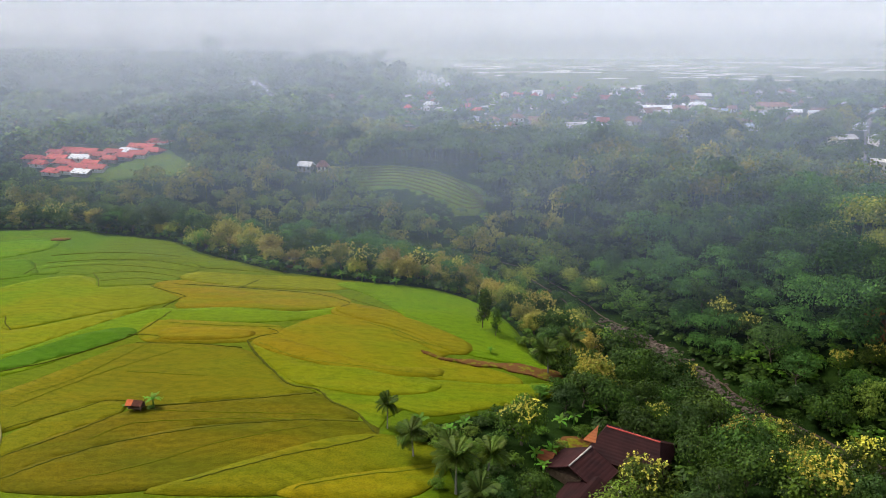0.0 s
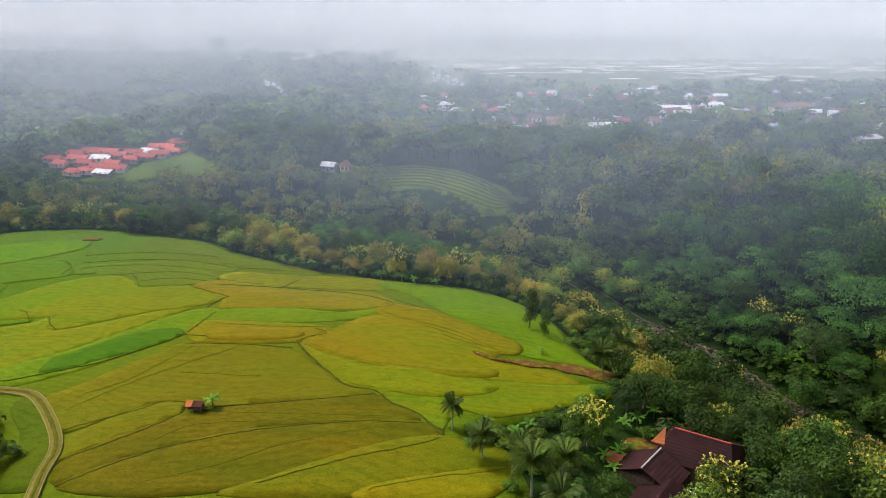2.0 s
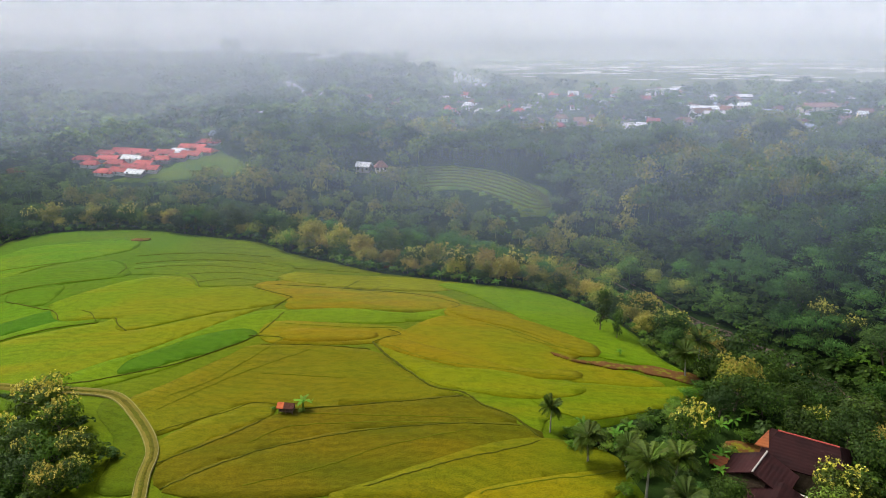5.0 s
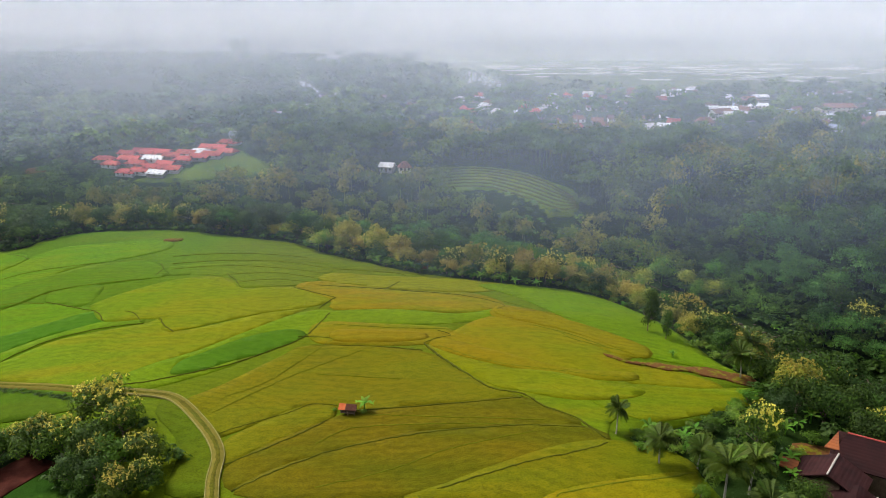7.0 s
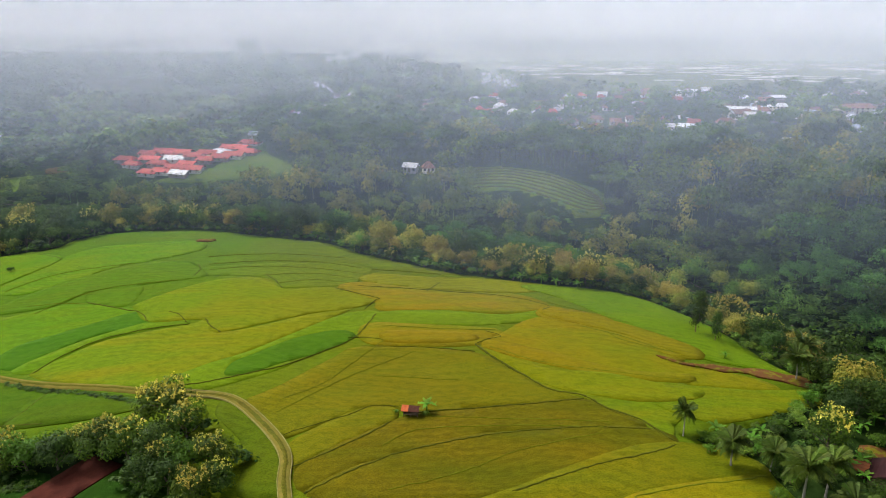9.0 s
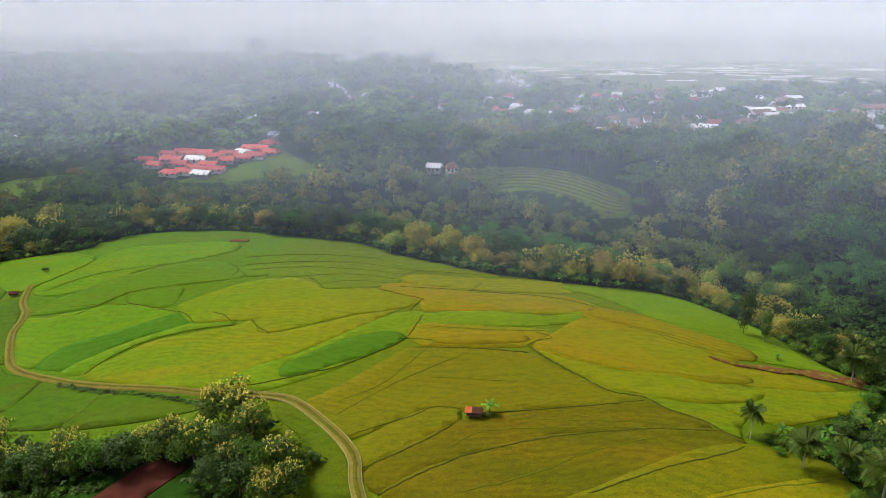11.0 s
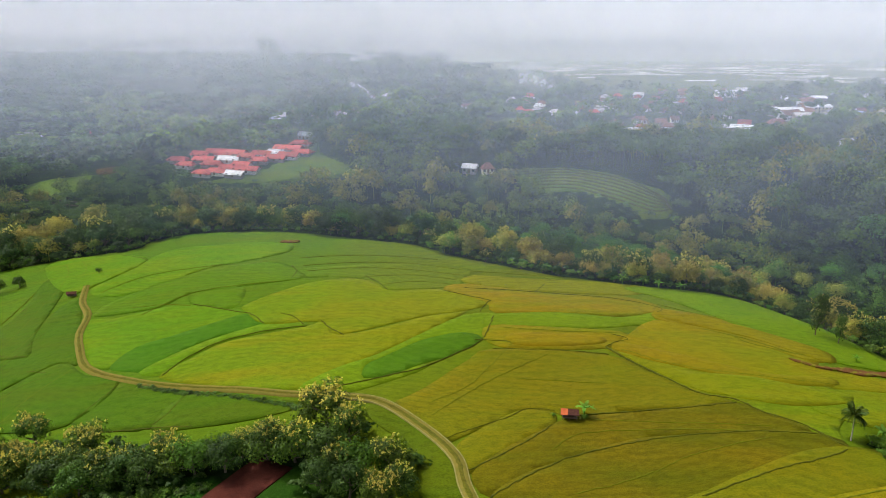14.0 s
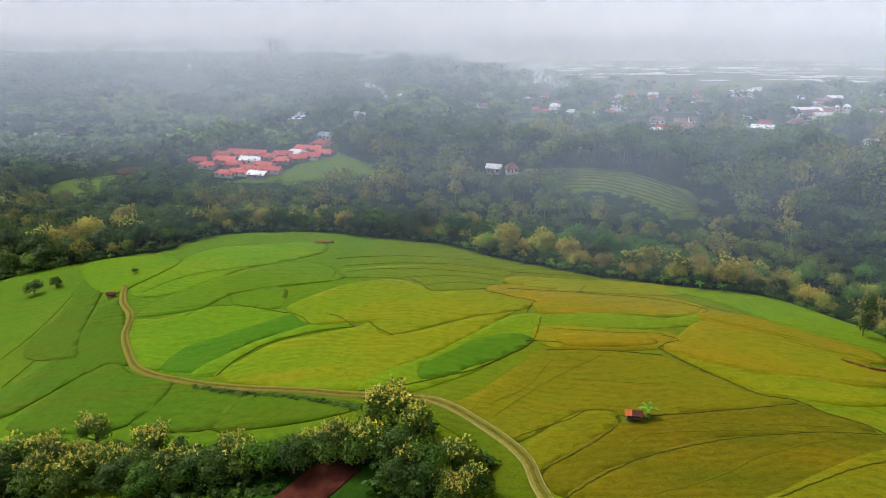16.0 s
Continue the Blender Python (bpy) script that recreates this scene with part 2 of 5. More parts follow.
TRACK = mottled("track_earth", (0.13, 0.105, 0.02), (0.098, 0.09, 0.014), 0.9, 0.95, 7, 0.5, 0.05)
KERB = mottled("kerb_concrete", (0.19, 0.165, 0.06), (0.13, 0.12, 0.035), 1.5, 0.9)
BARK = mottled("bark", (0.09, 0.07, 0.05), (0.15, 0.125, 0.1), 2.0, 0.9, 6, 0.6)
PALE_BARK = mottled("pale_bark", (0.22, 0.2, 0.17), (0.32, 0.3, 0.26), 1.5, 0.9, 6, 0.5)
LEAF = [
    foliage("teak_leaf", (0.047, 0.085, 0.011), (0.093, 0.160, 0.016), (0.168, 0.212, 0.026)),
    foliage("broad_leaf", (0.014, 0.032, 0.005), (0.034, 0.07, 0.008), (0.078, 0.122, 0.014)),
    foliage("fresh_leaf", (0.03, 0.076, 0.005), (0.056, 0.124, 0.008), (0.102, 0.185, 0.012), 0.3),
    foliage("feather_leaf", (0.03, 0.074, 0.012), (0.06, 0.122, 0.02), (0.1, 0.17, 0.03), 0.3),
    foliage("bamboo_leaf", (0.06, 0.115, 0.014), (0.11, 0.18, 0.022), (0.17, 0.24, 0.035), 0.3),
    foliage("dark_leaf", (0.014, 0.034, 0.007), (0.027, 0.062, 0.01), (0.05, 0.09, 0.015)),
    foliage("blossom", (0.34, 0.295, 0.045), (0.46, 0.4, 0.07), (0.6, 0.53, 0.15), 0.2),
    foliage("dull_blossom", (0.23, 0.2, 0.035), (0.33, 0.28, 0.05), (0.44, 0.38, 0.085), 0.2),
    foliage("palm_leaf", (0.024, 0.046, 0.005), (0.046, 0.076, 0.007), (0.09, 0.105, 0.01), 0.2),
    foliage("banana_leaf", (0.05, 0.13, 0.012), (0.08, 0.18, 0.016), (0.13, 0.24, 0.03), 0.35),
    foliage("ochre_leaf", (0.15, 0.145, 0.022), (0.29, 0.24, 0.04), (0.46, 0.36, 0.08), 0.3),
    foliage("golden_leaf", (0.105, 0.13, 0.016), (0.2, 0.21, 0.026), (0.36, 0.31, 0.055), 0.3),
    foliage("hedge_leaf", (0.016, 0.034, 0.004), (0.048, 0.086, 0.006), (0.12, 0.16, 0.012), 0.3),
]
TEAK, BROAD, FRESH, FEATHER, BAMBOO, DARK, BLOSSOM, DULL, PALM, BANANA_LEAF, OCHRE, GOLDEN, HEDGE_LEAF = range(13)

# ---- building helpers ----
def mesh_object(name, verts, faces, mats, parent=None, label="", slots=None, flat=True):
    """One mesh object from vertex and face arrays (faces all of one size, or a list)."""
    me = bpy.data.meshes.new(name)
    if isinstance(faces, np.ndarray):
        n, k = faces.shape
        me.vertices.add(len(verts)), me.loops.add(n * k), me.polygons.add(n)
        me.vertices.foreach_set("co", np.asarray(verts, np.float32).ravel())
        me.loops.foreach_set("vertex_index", faces.astype(np.int32).ravel())
        me.polygons.foreach_set("loop_start", np.arange(0, n * k, k, dtype=np.int32))
        me.polygons.foreach_set("loop_total", np.full(n, k, np.int32))
    else:
        me.from_pydata(verts, [], faces)
    for m in mats if isinstance(mats, (list, tuple)) else [mats]:
        me.materials.append(m)
    if slots is not None:
        me.polygons.foreach_set("material_index", np.asarray(slots, np.int32))
    me.update(calc_edges=True)
    if not flat:
        me.polygons.foreach_set("use_smooth", np.ones(len(me.polygons), bool))
    ob = new(name, me)
    ob.parent = parent
    if label:
        ob["label"] = label
    return ob


def part(name, bm, material, parent=None, label=""):
    """Links a bmesh as one mesh object under a thing or a part."""
    me = bpy.data.meshes.new(name)
    bm.to_mesh(me)
    bm.free()
    for m in material if isinstance(material, (list, tuple)) else [material]:
        me.materials.append(m)
    ob = new(name, me)
    ob.parent = parent
    if label:
        ob["label"] = label
    return ob


def rounded(points, closed, steps=3):
    """A smooth line through the points."""
    p, out, n = [Vector(q).to_2d() for q in points], [], len(points)
    for i in range(n if closed else n - 1):
        a, b, c, d = (p[(i + k) % n] if closed else p[min(max(i + k, 0), n - 1)] for k in (-1, 0, 1, 2))
        for s in range(steps):
            t = s / steps
            out.append(0.5 * (2 * b + (c - a) * t + (2 * a - 5 * b + 4 * c - d) * t * t + (3 * b - a - 3 * c + d) * t ** 3))
    return out if closed else out + [p[-1]]


def inside(x, y, outline):
    """Whether the points lie inside the outline."""
    hit = np.zeros(np.shape(x), bool)
    for (ax, ay), (bx, by) in zip(outline, outline[1:] + outline[:1]):
        if ay != by:
            hit ^= ((ay > y) != (by > y)) & (x < (bx - ax) * (y - ay) / (by - ay) + ax)
    return hit


def away(x, y, line):
    """Metres from a line."""
    best = np.full(np.shape(x), 1e9)
    for (ax, ay), (bx, by) in zip(line, line[1:]):
        ux, uy = bx - ax, by - ay
        k = np.clip(((x - ax) * ux + (y - ay) * uy) / (ux * ux + uy * uy), 0, 1)
        best = np.minimum(best, np.hypot(x - ax - k * ux, y - ay - k * uy))
    return best


# ---- ground ----
FIELD = [(-256, 252), (-239, 261), (-212, 263), (-197, 263), (-194, 272), (-180, 277), (-143, 269), (-112, 253), (-92, 244), (-79, 230),
         (-63, 219), (-48, 210), (-26, 205), (-5, 204), (12, 198), (19, 176), (21, 155), (26, 146), (20, 137), (11, 127), (1, 120), (-8, 116),
         (-1, 110), (1, 105), (-3, 70), (-85, 60), (-90, 95), (-100, 118), (-130, 122), (-190, 128), (-330, 140), (-330, 210)]
CLEARINGS = [
    [(-48, 376), (-24, 371), (-5, 360), (9, 347), (19, 338), (18, 324), (6, 326), (0, 336), (-18, 349), (-43, 356)],
    [(-214, 402), (-199, 404), (-183, 405), (-161, 424), (-150, 410), (-137, 395), (-130, 383), (-154, 388), (-182, 392)],
    [(-276, 595), (-259, 615), (-220, 555), (-186, 508), (-201, 496), (-230, 520), (-251, 535)],
    [(-67, 499), (-43, 557), (-15, 568), (-5, 563), (-29, 525), (-62, 472)],
    [(-329, 418), (-324, 442), (-290, 440), (-275, 436), (-283, 412), (-305, 395)],
]
SOIL_PATCHES = [[(20, 113), (22, 119), (28, 119), (30, 116), (26, 113)], [(120, 195), (126, 193), (124, 183), (117, 184), (118, 190)], [(-304, 459), (-289, 454), (-281, 439), (-294, 440)], [(-52, 220), (-48, 222), (-45, 220), (-46, 216), (-51, 216)], [(-140, 255), (-134, 254), (-134, 251), (-140, 252)]]
edges_x = np.concatenate([np.arange(-4600, -900, 180), np.arange(-900, -340, 20), np.arange(-340, 200, 3), np.arange(200, 900, 20), np.arange(900, 4700, 180)])
edges_y = np.concatenate([np.arange(-1500, 40, 120), np.arange(40, 420, 3), np.arange(420, 1300, 16), np.arange(1300, 4700, 90)])
gx, gy = np.meshgrid(edges_x, edges_y)
gz = height(gx, gy)
nx, ny = len(edges_x), len(edges_y)
index = np.arange(nx * ny).reshape(ny, nx)
cells = np.stack([index[:-1, :-1], index[:-1, 1:], index[1:, 1:], index[1:, :-1]], -1).reshape(-1, 4)
mx, my = (gx[:-1, :-1] + gx[1:, 1:]).ravel() / 2, (gy[:-1, :-1] + gy[1:, 1:]).ravel() / 2
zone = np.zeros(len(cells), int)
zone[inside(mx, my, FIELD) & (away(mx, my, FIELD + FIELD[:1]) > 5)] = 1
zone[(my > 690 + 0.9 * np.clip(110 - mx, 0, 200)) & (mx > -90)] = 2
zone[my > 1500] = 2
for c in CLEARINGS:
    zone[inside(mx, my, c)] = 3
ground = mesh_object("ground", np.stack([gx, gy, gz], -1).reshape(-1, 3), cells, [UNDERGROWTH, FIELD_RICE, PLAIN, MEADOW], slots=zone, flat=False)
tagged(ground, "rolling green land with a rice hill, wooded valley and plain", "ground", kind="structure")

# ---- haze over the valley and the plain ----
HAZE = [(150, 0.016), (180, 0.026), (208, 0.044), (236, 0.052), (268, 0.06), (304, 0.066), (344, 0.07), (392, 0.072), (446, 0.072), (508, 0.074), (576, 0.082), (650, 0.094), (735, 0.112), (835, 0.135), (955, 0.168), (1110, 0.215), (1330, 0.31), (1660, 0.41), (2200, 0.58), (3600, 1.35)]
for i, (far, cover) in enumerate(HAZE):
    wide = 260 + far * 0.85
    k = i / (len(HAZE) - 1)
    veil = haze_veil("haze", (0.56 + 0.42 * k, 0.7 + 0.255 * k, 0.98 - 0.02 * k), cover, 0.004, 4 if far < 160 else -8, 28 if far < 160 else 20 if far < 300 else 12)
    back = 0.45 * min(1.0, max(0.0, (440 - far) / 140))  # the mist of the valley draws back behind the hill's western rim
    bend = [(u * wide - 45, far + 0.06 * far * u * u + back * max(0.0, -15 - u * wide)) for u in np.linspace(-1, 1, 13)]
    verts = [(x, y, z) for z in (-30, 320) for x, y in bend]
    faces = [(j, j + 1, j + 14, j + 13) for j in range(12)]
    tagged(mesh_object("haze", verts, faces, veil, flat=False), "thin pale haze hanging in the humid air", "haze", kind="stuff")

# ---- rice paddies, bunds and the field road ----
PADDIES = [
    ("bright", [(-182, 193), (-173, 191), (-162, 194), (-152, 194), (-133, 184), (-136, 179), (-150, 173), (-157, 162), (-161, 160), (-167, 165)]),
    ("dark", [(-159, 160), (-157, 169), (-150, 173), (-142, 178), (-133, 183), (-127, 175), (-139, 170), (-145, 163), (-149, 156), (-153, 157)]),
    ("bright", [(-150, 155), (-145, 162), (-137, 169), (-127, 175), (-120, 179), (-116, 173), (-125, 171), (-135, 167), (-141, 160), (-144, 153)]),
    ("lime", [(-144, 152), (-139, 159), (-133, 166), (-115, 171), (-112, 174), (-106, 165), (-95, 168), (-85, 174), (-76, 178), (-87, 164), (-96, 154), (-105, 147), (-111, 140), (-127, 144)]),
    ("bright", [(-110, 140), (-104, 147), (-95, 153), (-86, 163), (-76, 174), (-69, 175), (-70, 168), (-72, 160), (-77, 163), (-86, 159), (-93, 153), (-98, 148), (-97, 143), (-87, 147), (-85, 146), (-94, 140), (-102, 137)]),
    ("dark", [(-97, 148), (-93, 152), (-86, 159), (-77, 163), (-73, 160), (-78, 153), (-86, 148), (-92, 144), (-97, 143)]),
    ("soft", [(-127, 218), (-115, 219), (-100, 220), (-87, 219), (-75, 214), (-77, 201), (-81, 197), (-97, 195), (-102, 203), (-110, 209), (-124, 211)]),
    ("soft", [(-155, 204), (-151, 206), (-142, 205), (-139, 200), (-139, 189), (-147, 193), (-152, 196)]),
    ("bright", [(-181, 254), (-162, 255), (-139, 252), (-135, 240), (-148, 232), (-159, 228), (-172, 214), (-181, 211), (-191, 217), (-192, 227)]),
    ("soft", [(-180, 196), (-178, 207), (-158, 225), (-137, 228), (-127, 216), (-124, 210), (-140, 207), (-156, 205), (-162, 196)]),
    ("lime", [(-135, 190), (-122, 203), (-110, 206), (-102, 202), (-97, 194), (-83, 194), (-70, 185), (-75, 179), (-87, 175), (-106, 166), (-112, 175), (-126, 176), (-133, 185)]),
    ("golden", [(-81, 195), (-75, 199), (-53, 192), (-33, 192), (-25, 183), (-37, 176), (-52, 177), (-68, 177), (-70, 185)]),
    ("lime", [(-75, 201), (-73, 207), (-57, 205), (-33, 205), (-22, 202), (-33, 194), (-53, 194)]),
    ("bright", [(-69, 174), (-52, 176), (-37, 174), (-26, 180), (-30, 172), (-38, 169), (-46, 167), (-60, 166), (-70, 167)]),
    ("golden", [(-71, 160), (-70, 167), (-57, 166), (-40, 164), (-40, 160), (-45, 155), (-57, 154), (-67, 155)]),
    ("golden", [(-39, 160), (-29, 173), (-18, 171), (-10, 164), (-3, 157), (1, 153), (-1, 148), (10, 145), (16, 141), (14, 138), (0, 138), (-15, 143), (-28, 145), (-37, 150), (-43, 154)]),
    ("orange", [(-25, 182), (-9, 177), (-1, 166), (5, 156), (0, 153), (-10, 164), (-18, 171), (-28, 175)]),
    ("yellow", [(-44, 154), (-37, 148), (-28, 144), (-16, 141), (-1, 136), (-11, 121), (-12, 115), (-21, 127), (-25, 131), (-31, 134), (-38, 144)]),
    ("yellow", [(-12, 133), (-3, 137), (11, 137), (24, 140), (22, 135), (14, 130), (-1, 123), (-5, 124), (-10, 127)]),
    ("olive", [(-90, 130), (-84, 136), (-75, 148), (-70, 153), (-46, 150), (-39, 142), (-32, 133), (-26, 130), (-42, 127), (-57, 125), (-60, 126), (-65, 127), (-70, 124), (-76, 120), (-81, 117), (-85, 123)]),
    ("olive", [(-77, 116), (-70, 123), (-65, 126), (-61, 125), (-61, 122), (-65, 118), (-70, 114), (-75, 110), (-76, 108), (-78, 111)]),
    ("deep", [(-73, 102), (-75, 107), (-70, 113), (-65, 117), (-60, 121), (-56, 123), (-42, 125), (-26, 129), (-21, 125), (-16, 120), (-34, 118), (-44, 117), (-51, 114), (-59, 111), (-67, 107)]),
    ("deep", [(-72, 101), (-67, 106), (-59, 110), (-51, 114), (-44, 116), (-34, 117), (-17, 119), (-12, 115), (-25, 108), (-33, 104), (-40, 100), (-56, 98)]),
    ("olive", [(-46, 98), (-39, 101), (-31, 106), (-20, 112), (-11, 114), (-2, 111), (0, 106), (-13, 103), (-22, 99), (-27, 97)]),
    ("golden", [(-25, 97), (-22, 99), (-13, 102), (0, 105), (-4, 98), (-13, 96)]),
    ("bright", [(-24, 203), (-5, 202), (11, 197), (17, 178), (19, 157), (24, 147), (14, 151), (5, 154), (-2, 162), (-9, 176), (-20, 192), (-30, 200)]),
    ("orange", [(-25, 183), (-14, 177), (-4, 170), (6, 159), (4, 153), (-6, 164), (-16, 170), (-27, 177)]),
    ("orange", [(-41, 157), (-27, 150), (-14, 143), (-1, 143), (-2, 140), (-15, 140), (-29, 145), (-42, 153)]),
    ("orange", [(-65, 162), (-47, 161), (-45, 158), (-55, 156), (-65, 157)]),
    ("lime", [(-43, 152), (-32, 143), (-18, 141), (-8, 137), (-1, 135), (-4, 132), (-15, 130), (-25, 133), (-30, 135), (-37, 144)]),
    ("green", [(-94, 132), (-90, 128), (-86, 123), (-81, 116), (-79, 111), (-77, 105), (-77, 101), (-83, 102), (-84, 110), (-87, 118), (-94, 127)]),
    ("green", [(-153, 151), (-135, 142), (-138, 131), (-147, 132), (-156, 136)]),
    ("green", [(-134, 141), (-113, 135), (-109, 133), (-117, 130), (-128, 129), (-137, 130)]),
    ("green", [(-187, 143), (-182, 157), (-175, 166), (-165, 157), (-154, 151), (-158, 136), (-171, 137)]),
    ("green", [(-192, 148), (-199, 159), (-194, 174), (-196, 202), (-194, 214), (-179, 182), (-170, 164), (-176, 167), (-184, 158)]),
    ("green", [(-203, 179), (-209, 192), (-209, 211), (-217, 237), (-213, 247), (-204, 222), (-194, 187), (-188, 174)]),
    ("bright", [(-228, 261), (-203, 258), (-186, 246), (-194, 225), (-199, 220), (-214, 236)]),
    # two plots that carry the painted shade beside the hedge and the dug soil
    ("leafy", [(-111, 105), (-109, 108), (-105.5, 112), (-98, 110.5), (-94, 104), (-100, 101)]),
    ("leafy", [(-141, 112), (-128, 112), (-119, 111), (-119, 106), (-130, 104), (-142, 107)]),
    ("olive", [(-164, 115), (-160, 118.5), (-154, 117.5), (-146, 114), (-141, 111), (-146, 107), (-160, 110)]),
]
SOIL_STRIP = [(-5, 152.5), (3, 149.5), (12, 149.5), (20, 149), (26, 147), (26, 143), (21, 142.5), (15, 145.5), (8, 146.5), (1, 148)]
SOIL_PLOT = [(-121, 105), (-119.8, 106.6), (-113.3, 116.2), (-106, 112), (-110.5, 105.3), (-112, 102)]
BUNDS = [
    (1.3, False, [(-45, 155), (-42, 149), (-38, 143), (-34, 137), (-31, 133), (-25, 131), (-21, 126), (-16, 122), (-12, 115)]),
    (0.5, False, [(-45, 155), (-42, 158), (-39, 160), (-42, 163)]),
    (0.6, False, [(-57, 124), (-42, 126), (-31, 128), (-25, 130)]),
    (0.45, False, [(-60, 126), (-65, 127), (-69, 124), (-75, 121), (-80, 118)]),
    (0.6, False, [(-61, 121), (-65, 117), (-70, 113), (-75, 109), (-77, 108)]),
    (0.75, False, [(-73, 101), (-67, 106), (-59, 111), (-51, 114), (-44, 116), (-34, 118), (-24, 119), (-15, 119)]),
    (0.6, False, [(-41, 100), (-33, 104), (-25, 108), (-17, 111), (-12, 114)]),
    (0.6, True, [(-23, 98), (-22, 99), (-13, 102), (-4, 104), (0, 106)]),
    (0.9, False, [(-112, 175), (-109, 170), (-105, 165)]),
    (0.5, False, [(-124, 182), (-120, 179), (-116, 173)]),
    (0.6, False, [(-152, 195), (-137, 186), (-132, 183), (-127, 176)]),
    (0.8, False, [(-69, 174), (-70, 168), (-72, 160)]),
    (0.5, False, [(-82, 194), (-70, 186), (-70, 184), (-72, 177)]),
    (0.5, False, [(-76, 196), (-50, 192), (-35, 190), (-25, 184), (-27, 180)]),
    (0.5, False, [(-53, 201), (-57, 192)]),
    (0.5, True, [(-19, 169), (-10, 164), (-3, 157)]),
    (0.5, False, [(-70, 154), (-57, 153), (-45, 151)]),
    (0.5, False, [(-74, 159), (-67, 158), (-66, 157)]),
    (0.7, False, [(-110, 139), (-101, 140), (-92, 143), (-85, 146), (-75, 155), (-72, 160)]),
    (0.5, False, [(-105, 209), (-101, 203), (-97, 195)]),
    (0.5, False, [(-130, 223), (-127, 217), (-127, 211)]),
    (1.2, False, [(-201, 258), (-191, 251), (-185, 245)]),
    (0.5, False, [(-205, 181), (-197, 177), (-188, 174)]),
    (0.5, False, [(-135, 142), (-136, 136), (-138, 131)]),
    (0.5, False, [(-153, 151), (-155, 144), (-157, 137)]),
    (1.0, False, [(-156, 134), (-147, 131), (-137, 130), (-129, 129)]),
    (0.5, False, [(-194, 151), (-191, 160), (-192, 172), (-191, 189)]),
    (0.5, False, [(-182, 144), (-181, 154), (-176, 160)]),
    (0.5, False, [(-210, 209), (-210, 213), (-207, 206)]),
    (0.5, False, [(-144, 152), (-141, 160), (-135, 167), (-125, 171), (-115, 172)]),
    (0.5, False, [(-183, 165), (-176, 162)]),
    (0.3, True, [(-83, 126), (-71, 139), (-58, 151)]),
    (0.3, True, [(-83, 131), (-75, 138), (-65, 158)]),
    (0.3, True, [(-66, 139), (-58, 138), (-49, 137)]),
    (0.3, True, [(-62, 113), (-56, 118), (-42, 119), (-23, 119)]),
    (0.3, True, [(-60, 101), (-49, 105), (-39, 111), (-24, 117)]),
    (0.3, True, [(-55, 123), (-47, 122), (-22, 121)]),
    (0.3, True, [(-74, 212), (-55, 209), (-51, 205)]),
    (0.3, True, [(-25, 187), (-13, 179), (-5, 174)]),
    (0.3, True, [(-13, 167), (-10, 161), (0, 156)]),
    (0.3, True, [(-42, 154), (-28, 145), (0, 140)]),
    (0.22, False, [(-126, 222), (-109, 223), (-91, 220), (-76, 213)]),
    (0.22, False, [(-124, 216), (-108, 217), (-90, 213), (-77, 208)]),
    (0.22, False, [(-105, 208), (-90, 208), (-78, 203)]),
    (0.22, False, [(-99, 200), (-90, 202), (-79, 199)]),
    (0.22, False, [(-129, 231), (-107, 231), (-84, 225)]),
    (0.22, False, [(-195, 157), (-194, 170), (-194, 185), (-197, 204)]),
    (0.22, False, [(-201, 163), (-200, 176), (-201, 193), (-205, 214)]),
    (0.22, False, [(-175, 139), (-174, 151), (-170, 161)]),
    (0.22, False, [(-212, 180), (-211, 193), (-212, 208), (-215, 227)]),
    (0.22, False, [(-220, 256), (-211, 240), (-205, 218)]),
    (0.22, False, [(-215, 258), (-207, 245), (-204, 232)]),
    (0.22, False, [(-171, 198), (-160, 197), (-152, 194)]),
    (0.3, True, [(-67, 166), (-53, 164), (-40, 164)]),
    (0.22, False, [(-165, 191), (-154, 205), (-131, 208)]),
    (0.22, False, [(-188, 216), (-177, 227), (-154, 230)]),
]
ROAD = [(-197, 225), (-191, 210), (-183, 197), (-179, 184), (-174, 174), (-168, 164), (-162, 158), (-154, 153), (-144, 148), (-133, 144), (-122, 141), (-113, 138), (-109, 137), (-101, 135), (-95, 133), (-91, 130), (-86, 124), (-81, 117), (-78, 111), (-77, 105), (-76, 101), (-74, 94), (-71, 84), (-66, 72)]
LABELS = {"golden": "paddy of ripe golden rice on the hill", "olive": "paddy of ripening olive-green rice", "bright": "paddy of fresh bright green young rice",
          "green": "paddy of mid-green growing rice", "dark": "paddy of dark green dense rice", "orange": "strip of over-ripe orange-tinged rice", "yellow": "paddy of yellow-green rice near harvest", "leafy": "plot of dark green ground with shade put into its colour", "deep": "paddy of brownish ripe rice, its colour dimmed for the darker foreground", "soft": "paddy of even mid-green rice on the slope", "lime": "sloping paddy of yellowing lime-green rice"}


